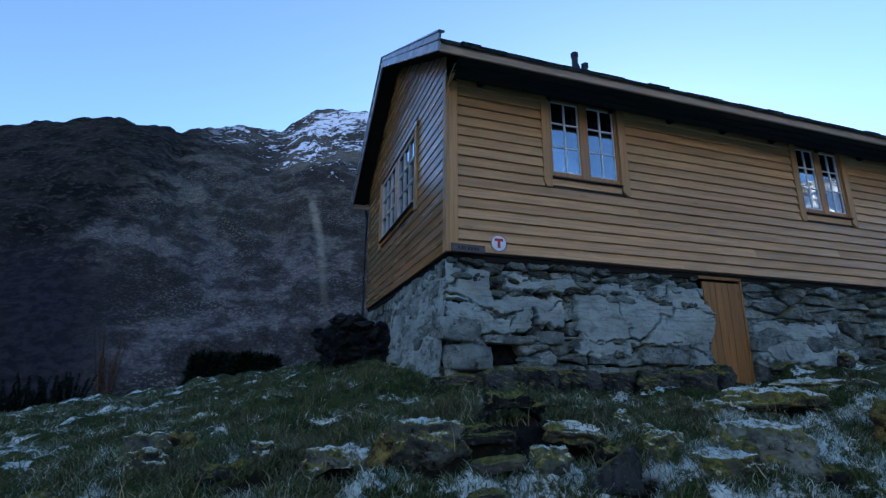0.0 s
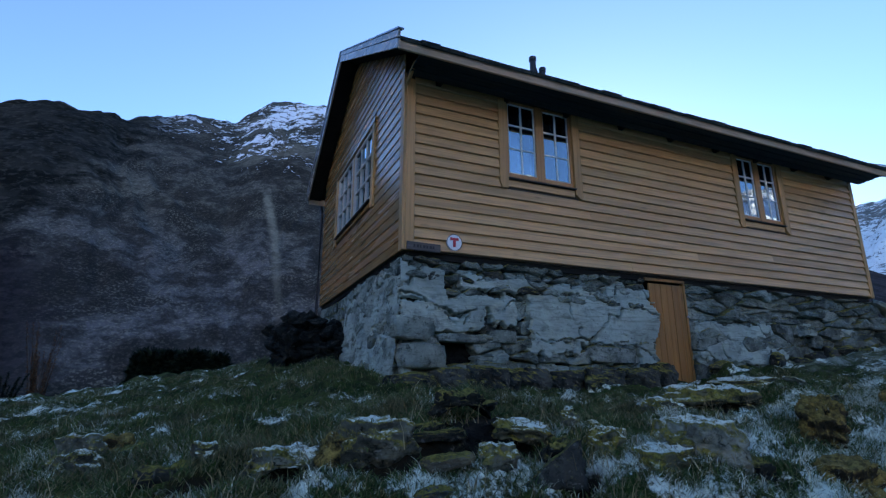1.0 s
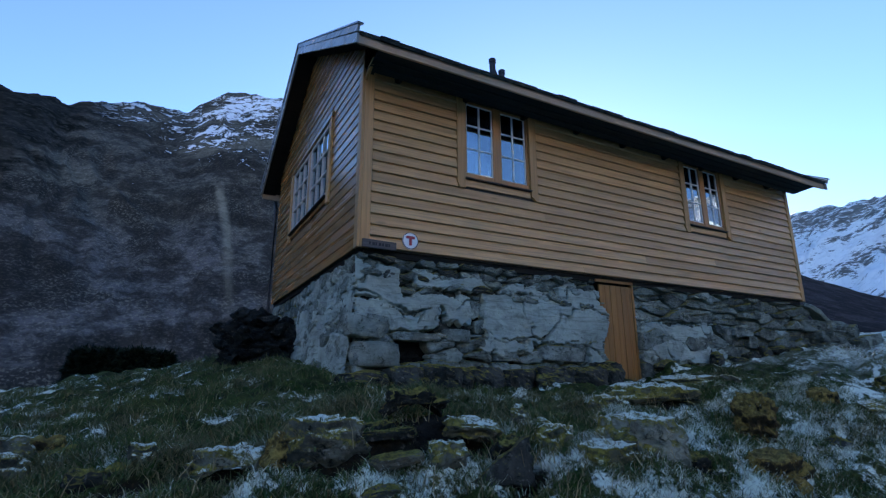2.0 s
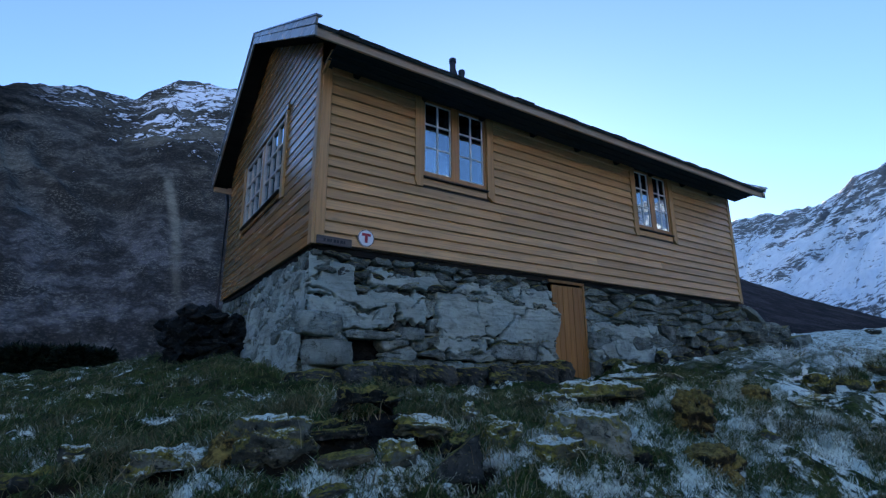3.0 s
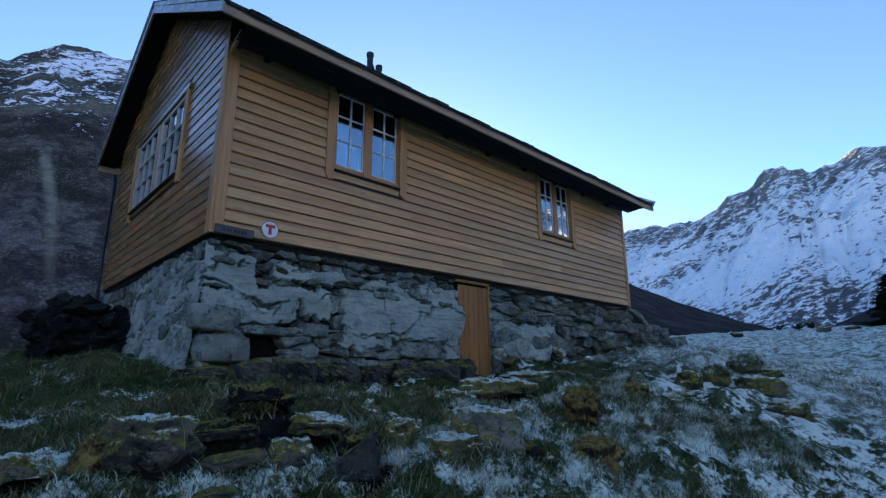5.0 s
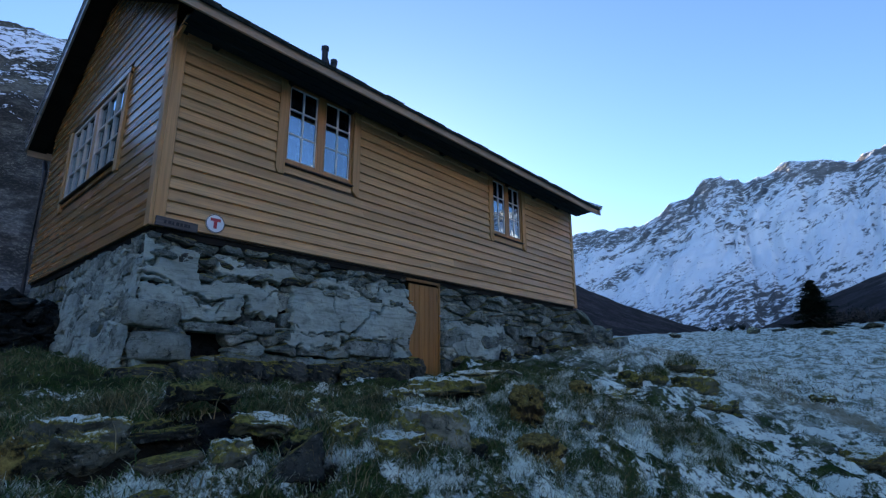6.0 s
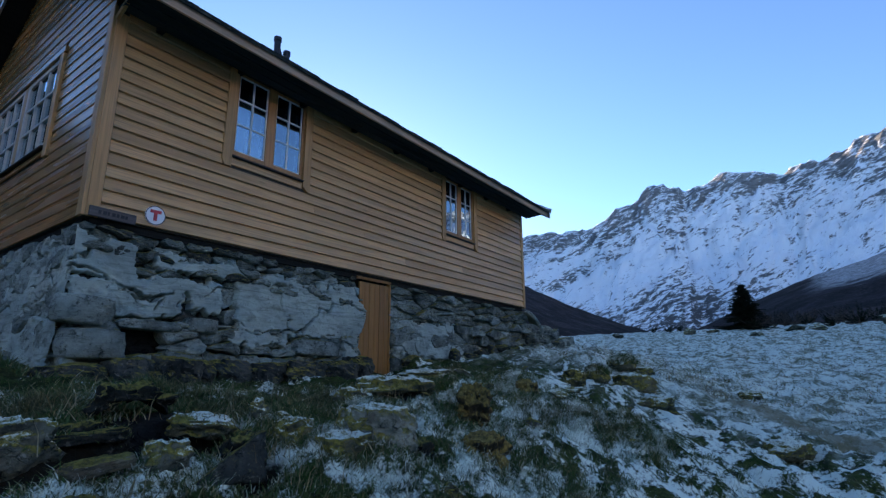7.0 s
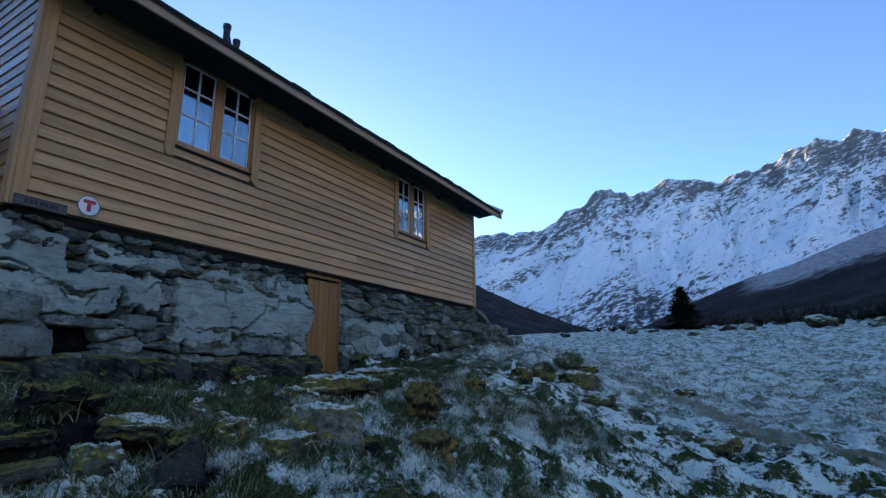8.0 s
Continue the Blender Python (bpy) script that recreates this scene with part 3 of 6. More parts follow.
def wall_core():
    """The timber walls behind the boards, with the window openings left free, of 0.12 m."""
    t = 0.12
    pieces = []
    xs = [X0] + [v for w in WIN_FRONT for v in (w[0] + 0.1, w[1] - 0.1)] + [X1]
    for i in range(0, len(xs), 2):
        pieces.append((xs[i], xs[i + 1], Y0, Y0 + t, SILL, WALLTOP))
    for w in WIN_FRONT:
        pieces.append((w[0] + 0.1, w[1] - 0.1, Y0, Y0 + t, SILL, WIN_BOT + 0.1))
        pieces.append((w[0] + 0.1, w[1] - 0.1, Y0, Y0 + t, 4.95, WALLTOP))
    bm = bmesh.new()
    for p in pieces:
        box(*p, bm=bm)
    wall_front = tagged(part("wall_front", bm, M_ROOM, house), "long wall of brown stained weatherboards")
    bm = bmesh.new()
    gz0, gz1 = 3.91, 4.9
    for p in ((X0, X0 + t, Y0 + t, GWIN[0] + 0.1, SILL, WALLTOP), (X0, X0 + t, GWIN[1] - 0.1, Y1, SILL, WALLTOP), (X0, X0 + t, GWIN[0] + 0.1, GWIN[1] - 0.1, SILL, gz0), (X0, X0 + t, GWIN[0] + 0.1, GWIN[1] - 0.1, gz1, gz1 + 0.1)):
        box(*p, bm=bm)
    tri = prism([(Y0 + t, WALLTOP), (GWIN[0] + 0.1, WALLTOP), (GWIN[0] + 0.1, gz1 + 0.1), (GWIN[1] - 0.1, gz1 + 0.1), (GWIN[1] - 0.1, WALLTOP), (Y1, WALLTOP), (Y1, roof_z(Y1) - 0.08), (RIDGE_Y, RIDGE_Z - 0.08), (Y0 + t, roof_z(Y0 + t) - 0.08)], X0, X0 + t)
    me = bpy.data.meshes.new("tmp")
    tri.to_mesh(me)
    tri.free()
    bm.from_mesh(me)
    bpy.data.meshes.remove(me)
    wall_gable = tagged(part("wall_gable", bm, M_ROOM, house), "gable wall of brown stained weatherboards")
    bm = box(X0 + t, X1, Y1 - t, Y1, SILL, WALLTOP)
    part("wall_back", bm, M_BOARD, house)
    bm = prism([(Y0 + t, SILL), (Y1 - t, SILL), (Y1 - t, roof_z(Y1) - 0.1), (RIDGE_Y, RIDGE_Z - 0.1), (Y0 + t, roof_z(Y0) - 0.1)], X1 - t, X1)
    part("wall_far_gable", bm, M_BOARD_Y, house)
    part("room_floor", box(X0 + t, X1 - t, Y0 + t, Y1 - t, SILL, SILL + 0.1), M_ROOM, house)
    part("partition", box(5.3, 5.4, Y0 + t, Y1 - t, SILL + 0.1, WALLTOP), M_ROOM, house)
    part("room_ceiling", box(X0 + t, X1 - t, Y0 + t, Y1 - t, WALLTOP + 0.02, WALLTOP + 0.08), M_ROOM, house)
    return wall_front, wall_gable


def clad(wall_front, wall_gable):
    rnd = random.Random(4)
    n = 0
    z = SILL
    while z < 4.99:
        spans = [(X0 + 0.105, X1 - 0.06)]
        for a, b in WIN_FRONT:
            if z + COURSE > WIN_BOT - 0.02:
                spans = [s for p in spans for s in (((p[0], a + 0.01), (b - 0.01, p[1])) if p[0] < a < p[1] else (p,))]
        for a, b in spans:
            cuts = [a]
            if b - a > 4.6:
                cuts += [a + rnd.uniform(0.25, 0.75) * (b - a)]
            cuts.append(b)
            for u, v in zip(cuts, cuts[1:]):
                dz, tilt = rnd.uniform(-0.002, 0.002), rnd.uniform(-0.0012, 0.0012)
                bm = prism(board_profile(z + dz, (-1, Y0)), u + 0.001, v - 0.001)
                for vert in bm.verts:
                    vert.co.z += tilt * (vert.co.x - u) / max(v - u, 1)
                part("board", bm, M_BOARD, wall_front)
        z += COURSE
    z = SILL
    while z < RIDGE_Z - 0.2:
        lo, hi = Y0 + 0.01, Y1 - 0.03
        if z + COURSE > roof_z(Y0) - 0.1:
            k = (RIDGE_Z - EAVE_Z) / (RIDGE_Y - EAVE_Y)
            half = (RIDGE_Z - 0.1 - z) / k
            lo, hi = max(lo, RIDGE_Y - half), min(hi, RIDGE_Y + half)
        spans = [(lo, hi)]
        if z + COURSE > 3.8 and z < 5.02:
            spans = [(lo, GWIN[0] + 0.01), (GWIN[1] - 0.01, hi)]
        for a, b in spans:
            if b - a > 0.1:
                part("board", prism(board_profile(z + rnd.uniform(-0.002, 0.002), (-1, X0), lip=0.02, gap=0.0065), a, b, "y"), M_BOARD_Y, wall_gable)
        z += COURSE


def window_front(a, b):
    """Two casements of six panes in one casing, set in the long wall."""
    win = empty("window", ((a + b) / 2, Y0, WIN_BOT))
    win.parent = house
    tagged(win, "brown casement window with white glazing bars")
    o = win.location

    def put(name, bm, mat, parent=win, label=""):
        bmesh.ops.translate(bm, verts=bm.verts, vec=-o if parent is win else (0, 0, 0))
        return part(name, bm, mat, parent, label)
    top = 5.0
    f0, f1 = Y0 - 0.045, Y0 - 0.026
    put("casing", prism([(a, WIN_BOT + 0.03), (a + 0.03, WIN_BOT - 0.03), (a + 0.11, WIN_BOT - 0.03), (a + 0.11, top), (a, top)], f0, Y0 - 0.004, "y"), M_POST)
    put("casing", prism([(b, WIN_BOT - 0.03), (b - 0.03, WIN_BOT - 0.03), (b - 0.11, WIN_BOT + 0.03), (b - 0.11, top), (b, top)], f0, Y0 - 0.004, "y"), M_POST)
    put("apron", box(a + 0.112, b - 0.112, f1, Y0 - 0.004, WIN_BOT, WIN_BOT + 0.085, 0.003), M_BOARD)
    put("sill_flashing", prism([(Y0 + 0.02, WIN_BOT + 0.125), (Y0 - 0.07, WIN_BOT + 0.1), (Y0 - 0.07, WIN_BOT + 0.088), (Y0 + 0.02, WIN_BOT + 0.09)], a + 0.112, b - 0.112), M_DARKMETAL, label="dark metal sill flashing")
    g0, g1, gz0, gz1 = a + 0.112, b - 0.112, WIN_BOT + 0.125, top - 0.03
    yf = Y0 + 0.012
    mid = (g0 + g1) / 2
    fr = 0.035
    put("mullion", box(mid - 0.06, mid + 0.06, Y0 - 0.02, Y0 + 0.06, gz0 + 0.002, gz1, 0.006), M_FRAME, label="orange-brown mullion")
    put("bottom_rail", box(g0, g1, Y0 - 0.012, Y0 + 0.06, gz0, gz0 + 0.055, 0.005), M_FRAME)
    put("top_rail", box(g0, g1, Y0 - 0.012, Y0 + 0.06, gz1 - 0.03, gz1, 0.005), M_FRAME)
    put("jamb", box(g0, g0 + fr, Y0 - 0.014, Y0 + 0.06, gz0 + 0.055, gz1 - 0.03, 0.005), M_FRAME)
    put("jamb", box(g1 - fr, g1, Y0 - 0.014, Y0 + 0.06, gz0 + 0.055, gz1 - 0.03, 0.005), M_FRAME)
    for s0, s1 in ((g0 + fr, mid - 0.06), (mid + 0.06, g1 - fr)):
        z0, z1 = gz0 + 0.055, gz1 - 0.03
        w = 0.014
        sash = put("sash", box(s0, s0 + w, yf - 0.012, yf + 0.02, z0, z1, 0.003), M_WHITE, label="white sash bars")
        me = bmesh.new()
        me.from_mesh(sash.data)
        for p in ((s1 - w, s1, z0, z1), (s0 + w, s1 - w, z0, z0 + w), (s0 + w, s1 - w, z1 - w, z1)):
            box(p[0] - o.x, p[1] - o.x, yf - 0.012 - o.y, yf + 0.02 - o.y, p[2] - o.z, p[3] - o.z, 0.003, bm=me)
        xm = (s0 + s1) / 2
        box(xm - 0.011 - o.x, xm + 0.011 - o.x, yf - 0.012 - o.y, yf + 0.016 - o.y, z0 + w - o.z, z1 - w - o.z, 0.003, bm=me)
        rows = [z0 + (z1 - z0) * f for f in (0.355, 0.69)]
        for zr in rows:
            for u, v in ((s0 + w, xm - 0.011), (xm + 0.011, s1 - w)):
                box(u - o.x, v - o.x, yf - 0.011 - o.y, yf + 0.016 - o.y, zr - 0.009 - o.z, zr + 0.009 - o.z, 0.003, bm=me)
        me.to_mesh(sash.data)
        me.free()
        zs = [z0 + w] + rows + [z1 - w]
        for zi, zj in zip(zs, zs[1:]):
            for u, v in ((s0 + w, xm - 0.011), (xm + 0.011, s1 - w)):
                pane = put("pane", box(u - 0.004, v + 0.004, yf, yf + 0.004, zi, zj), M_GLASS, label="window glass")
                pane.visible_shadow = False
        # inner sash and cloth behind the glass
        inner = bmesh.new()
        yi = yf + 0.06
        for p in ((s0, s0 + 0.03, z0, z1), (s1 - 0.03, s1, z0, z1), (xm - 0.014, xm + 0.014, z0, z1)):
            box(p[0], p[1], yi, yi + 0.02, p[2], p[3], 0.003, bm=inner)
        for zr in rows:
            box(s0 + 0.03, xm - 0.014, yi, yi + 0.02, zr - 0.012, zr + 0.012, 0, bm=inner)
            box(xm + 0.014, s1 - 0.03, yi, yi + 0.02, zr - 0.012, zr + 0.012, 0, bm=inner)
        put("inner_sash", inner, M_WHITE)
    # gathered curtains at both sides
    for c0, c1 in ((g0, g0 + 0.24), (g1 - 0.24, g1)) if a > 5 else ():
        bm = bmesh.new()
        n = 24
        cols = []
        for i in range(n + 1):
            x = c0 + (c1 - c0) * i / n
            y = Y0 + 0.17 + 0.02 * math.sin(i * 1.7) + 0.008 * math.sin(i * 3.1)
            cols.append((bm.verts.new((x, y, gz0 + 0.05)), bm.verts.new((x, y, gz1))))
        for p, q in zip(cols, cols[1:]):
            bm.faces.new((p[0], q[0], q[1], p[1]))
        geo = bmesh.ops.extrude_face_region(bm, geom=bm.faces[:])
        bmesh.ops.translate(bm, verts=[v for v in geo["geom"] if isinstance(v, bmesh.types.BMVert)], vec=(0, 0.004, 0))
        put("curtain", bm, M_CURTAIN, label="pale gathered curtain")


def window_gable():
    a, b = GWIN
    z0, z1 = 3.83, 4.97
    win = empty("window", (X0, (a + b) / 2, z0))
    win.parent = house
    tagged(win, "wide gable window with two pale barred casements")
    o = win.location

    def put(name, bm, mat, label=""):
        bmesh.ops.translate(bm, verts=bm.verts, vec=-o)
        return part(name, bm, mat, win, label)
    f0 = X0 - 0.045
    put("casing", box(f0, X0 - 0.004, a, a + 0.11, z0 - 0.05, z1, 0.004), M_POST)
    put("casing", box(f0, X0 - 0.004, b - 0.11, b, z0 - 0.05, z1, 0.004), M_POST)
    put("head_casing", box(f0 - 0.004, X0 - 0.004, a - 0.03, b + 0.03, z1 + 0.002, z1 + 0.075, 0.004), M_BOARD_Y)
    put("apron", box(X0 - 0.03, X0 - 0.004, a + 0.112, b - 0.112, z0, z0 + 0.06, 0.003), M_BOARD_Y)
    put("sill_flashing", prism([(X0 + 0.02, z0 + 0.1), (X0 - 0.07, z0 + 0.078), (X0 - 0.07, z0 + 0.066), (X0 + 0.02, z0 + 0.068)], a + 0.112, b - 0.112, "y"), M_DARKMETAL, "dark metal sill flashing")
    mid = (a + b) / 2
    put("mullion", box(X0 - 0.02, X0 + 0.05, mid - 0.06, mid + 0.06, z0 + 0.1, z1, 0.005), M_POST)
    for s0, s1 in ((a + 0.112, mid - 0.06), (mid + 0.06, b - 0.112)):
        u0, u1 = z0 + 0.1, z1
        w = 0.055
        bm = bmesh.new()
        for p in ((s0, s0 + w, u0, u1), (s1 - w, s1, u0, u1), (s0 + w, s1 - w, u0, u0 + w), (s0 + w, s1 - w, u1 - w, u1)):
            box(X0 - 0.022, X0 + 0.03, p[0], p[1], p[2], p[3], 0.004, bm=bm)
        cols = [s0 + w + (s1 - s0 - 2 * w) * i / 3 for i in range(4)]
        rows = [u0 + w + (u1 - u0 - 2 * w) * i / 3 for i in range(4)]
        for c in cols[1:3]:
            box(X0 - 0.018, X0 + 0.022, c - 0.017, c + 0.017, rows[0], rows[3], 0, bm=bm)
        for r in rows[1:3]:
            for i in range(3):
                box(X0 - 0.015, X0 + 0.021, cols[i] + 0.017, cols[i + 1] - 0.017, r - 0.014, r + 0.014, 0, bm=bm)
        put("sash", bm, M_BAR, "pale sash bars")
        for i in range(3):
            for j in range(3):
                pane = put("pane", box(X0 + 0.007, X0 + 0.011, cols[i] + 0.008, cols[i + 1] - 0.008, rows[j] + 0.005, rows[j + 1] - 0.005), M_GLASS, "window glass")
                pane.visible_shadow = False


def roof():
    """Slates on a boarded deck, with fascia, barge boards, flashing and ridge."""
    k = (RIDGE_Z - EAVE_Z) / (RIDGE_Y - EAVE_Y)
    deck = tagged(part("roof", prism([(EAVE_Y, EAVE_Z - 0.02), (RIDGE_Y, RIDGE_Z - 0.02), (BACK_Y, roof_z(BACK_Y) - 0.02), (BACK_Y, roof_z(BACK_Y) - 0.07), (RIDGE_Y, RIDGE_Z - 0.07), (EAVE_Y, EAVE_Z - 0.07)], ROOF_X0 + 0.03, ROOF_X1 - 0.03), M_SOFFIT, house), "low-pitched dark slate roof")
    rnd = random.Random(8)
    # slates, two slopes
    length, shown = 0.42, 0.36
    for side in (1, -1):
        run = (RIDGE_Y - EAVE_Y) if side == 1 else (BACK_Y - RIDGE_Y)
        total = math.hypot(run, run * k)
        n = int(total / shown) + 1
        rest = bmesh.new()
        for i in range(n):
            x = ROOF_X0 + 0.02
            while x < ROOF_X1 - 0.05:
                w = min(rnd.uniform(0.2, 0.36), ROOF_X1 - 0.02 - x)
                d0 = -0.065 + i * shown + rnd.uniform(-0.01, 0.01)
                d1 = min(d0 + length, total)
                h0, h1 = (0.04 if i == 0 and side == 1 else 0.034) + rnd.uniform(-0.004, 0.008), 0.012
                ang = math.atan(k)
                pts = []
                for d, h in ((d0, h0), (d1, h1)):
                    yy = (EAVE_Y + d * math.cos(ang)) if side == 1 else (BACK_Y - d * math.cos(ang))
                    base = EAVE_Z if side == 1 else roof_z(BACK_Y)
                    zz = base - (0.026 if side == 1 else 0.018) + d * math.sin(ang)
                    pts.append((yy - side * math.sin(ang) * h, zz + math.cos(ang) * h))
                    pts.append((yy, zz))
                prof = [pts[0], pts[2], pts[3], pts[1]]
                skew = rnd.uniform(-0.008, 0.008)
                if side == 1 and i == 0:
                    bm = prism([(p[0] + (skew if q in (0, 3) else 0), p[1]) for q, p in enumerate(prof)], x + 0.003, x + w - 0.003)
                    part("slate", bm, M_SLATE, deck)
                else:
                    bm = prism(prof, x + 0.003, x + w - 0.003)
                    me = bpy.data.meshes.new("tmp")
                    bm.to_mesh(me)
                    bm.free()
                    rest.from_mesh(me)
                    bpy.data.meshes.remove(me)
                x += w
        tagged(part("slates", rest, M_SLATE, deck), kind="stuff")
    part("ridge_cap", prism([(RIDGE_Y - 0.16, RIDGE_Z - 0.05), (RIDGE_Y, RIDGE_Z + 0.055), (RIDGE_Y + 0.16, RIDGE_Z - 0.05), (RIDGE_Y, RIDGE_Z + 0.02)], ROOF_X0 + 0.02, ROOF_X1 - 0.02), M_DARKMETAL, deck)
    # fascia and soffit
    part("fascia", box(ROOF_X0 + 0.03, ROOF_X1 - 0.03, EAVE_Y - 0.03, EAVE_Y - 0.002, EAVE_Z - 0.145, EAVE_Z - 0.045, 0.004), M_FASCIA, deck, "weathered brown fascia board")
    part("fascia", box(ROOF_X0 + 0.03, ROOF_X1 - 0.03, BACK_Y + 0.002, BACK_Y + 0.03, roof_z(BACK_Y) - 0.19, roof_z(BACK_Y) - 0.03, 0.004), M_FASCIA, deck)
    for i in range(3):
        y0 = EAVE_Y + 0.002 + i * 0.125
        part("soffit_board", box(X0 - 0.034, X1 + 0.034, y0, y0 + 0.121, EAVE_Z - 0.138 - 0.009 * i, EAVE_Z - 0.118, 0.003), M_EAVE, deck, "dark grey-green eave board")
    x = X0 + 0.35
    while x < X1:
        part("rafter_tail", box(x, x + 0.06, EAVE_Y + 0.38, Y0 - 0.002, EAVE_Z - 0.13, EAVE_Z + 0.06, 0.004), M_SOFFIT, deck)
        x += 0.9
    # barge boards with a metal flashing, both gables
    ang = math.atan(k)
    for gx, s in ((ROOF_X0, -1), (ROOF_X1, 1)):
        for side in (1, -1):
            e = EAVE_Y - 0.07 if side == 1 else BACK_Y + 0.02
            rz = lambda y: roof_z(y)
            lo = [(e, rz(e) - 0.13), (RIDGE_Y, RIDGE_Z - 0.13), (RIDGE_Y, RIDGE_Z - 0.02), (e, rz(e) - 0.02)]
            hi = [(e - side * 0.015, rz(e) - 0.016), (RIDGE_Y, RIDGE_Z - 0.016), (RIDGE_Y, RIDGE_Z + 0.05), (e - side * 0.04, rz(e) + 0.05)]
            xa, xb = sorted((gx, gx + s * -0.026))
            part("barge_board", prism(lo, xa, xb), M_BARGE, deck, "grey barge board")
            xa, xb = sorted((gx + s * 0.006, gx - s * 0.02))
            part("barge_flashing", prism(hi, xa, xb), M_BARGE, deck, "grey upper barge board")
            cap = [(e - side * 0.05, rz(e) + 0.052), (RIDGE_Y, RIDGE_Z + 0.052), (RIDGE_Y, RIDGE_Z + 0.064), (e - side * 0.06, rz(e) + 0.068)]
            xa, xb = sorted((gx + s * 0.016, gx - s * 0.05))
            part("cap_flashing", prism(cap, xa, xb), M_METAL, deck, "zinc cap flashing")
    # strut under the corner of the eave, soffit under the gable overhang
    part("eave_strut", tube([(X0 - 0.005, Y0 - 0.05, EAVE_Z - 0.19), (X0 - 0.02, EAVE_Y + 0.17, EAVE_Z - 0.105)], 0.024, 6), M_POST, deck, "pale diagonal eave strut")
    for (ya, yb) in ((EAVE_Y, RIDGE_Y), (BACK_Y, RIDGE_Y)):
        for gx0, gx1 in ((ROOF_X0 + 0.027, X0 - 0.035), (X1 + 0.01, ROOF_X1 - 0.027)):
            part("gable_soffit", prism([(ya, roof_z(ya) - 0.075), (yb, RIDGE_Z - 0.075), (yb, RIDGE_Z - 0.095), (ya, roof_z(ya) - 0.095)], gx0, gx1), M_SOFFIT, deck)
    # two flue pipes by the ridge
    for px, py, r, top in ((4.98, 7.12, 0.058, 7.54), (5.19, 7.12, 0.055, 7.36)):
        pipe = part("flue_pipe", tube([(px, py, 6.55), (px, py, top)], r, 14), M_DARKMETAL, deck, "dark metal flue pipe")
        part("flue_cap", tube([(px, py, top - 0.06), (px, py, top + 0.012)], r + 0.012, 14), M_DARKMETAL, pipe)
    part("flue_branch", tube([(4.99, 7.12, 7.36), (5.06, 7.12, 7.2), (5.12, 7.12, 7.08)], 0.045, 12), M_DARKMETAL, deck)
    part("flue_flashing", box(4.86, 5.3, 6.98, 7.28, 6.56, 6.9, 0.04), M_DARKMETAL, deck)


wall_front, wall_gable = wall_core()
clad(wall_front, wall_gable)
part("corner_board", box(X0 - 0.035, X0 - 0.004, Y0 - 0.036, Y0 + 0.075, SILL - 0.005, WALLTOP - 0.02, 0.004), M_POST, house)
part("corner_board", box(X0 - 0.0035, X0 + 0.104, Y0 - 0.04, Y0 - 0.004, SILL - 0.005, WALLTOP - 0.08, 0.004), M_POST, house)
part("corner_board", box(X1 - 0.06, X1 + 0.01, Y0 - 0.04, Y0 - 0.004, SILL - 0.005, WALLTOP - 0.08, 0.004), M_POST, house)
part("corner_board", box(X1 + 0.0105, X1 + 0.04, Y0 - 0.036, Y0 + 0.07, SILL - 0.005, WALLTOP - 0.02, 0.004), M_POST, house)
# dark strips for the shade in the gap under the weatherboards, no real boards
part("drip_board", box(X0 + 0.06, X1 - 0.02, Y0 + 0.03, Y0 + 0.1, SILL - 0.07, SILL - 0.004), M_SOFFIT, house)
part("drip_board", box(X0 + 0.03, X0 + 0.058, Y0 + 0.1, Y1 - 0.02, SILL - 0.07, SILL - 0.004), M_SOFFIT, house)
for w in WIN_FRONT:
    window_front(*w)
window_gable()
roof()
part("downpipe", tube([(X0 - 0.05, Y1 + 0.2, 4.95), (X0 - 0.05, Y1 + 0.06, 4.75), (X0 - 0.05, Y1 + 0.06, 2.75)], 0.035, 10), M_DARKMETAL, house, "dark metal downpipe")


# ---- stone foundation ----
def clip(poly, nx, ny, d):
    """The part of a convex outline where nx*x + ny*y <= d."""
    out = []
    for i, p in enumerate(poly):
        q = poly[(i + 1) % len(poly)]
        a, b = nx * p[0] + ny * p[1] - d, nx * q[0] + ny * q[1] - d
        if a <= 0:
            out.append(p)
        if a * b < 0:
            t = a / (a - b)
            out.append((p[0] + t * (q[0] - p[0]), p[1] + t * (q[1] - p[1])))
    return out


def rubble(u0, u1, v0, v1, cell_u, cell_v, rnd, squeeze):
    """Irregular stone outlines that fill a rectangle; stones are longer than they are high."""
    seeds = []
    v = v0
    while v < v1:
        row = cell_v * rnd.uniform(0.6, 1.4)
        u = u0 - rnd.uniform(0, cell_u)
        while u < u1 + 0.05:
            w = cell_u * rnd.uniform(0.45, 1.6)
            seeds.append((u + w / 2, v + row * rnd.uniform(0.3, 0.7)))
            u += w
        v += row
    cells = []
    for i, (a, b) in enumerate(seeds):
        poly = [(u0, v0), (u1, v0), (u1, v1), (u0, v1)]
        for j, (c, d) in enumerate(seeds):
            if i == j or abs(c - a) > cell_u * 4 or abs(d - b) > cell_v * 4:
                continue
            nx, ny = (c - a), (d - b) * squeeze
            poly = clip(poly, nx, ny, nx * (a + c) / 2 + ny * (b + d) / 2)
            if len(poly) < 3:
                break
        if len(poly) >= 3:
            cells.append(poly)
    return cells


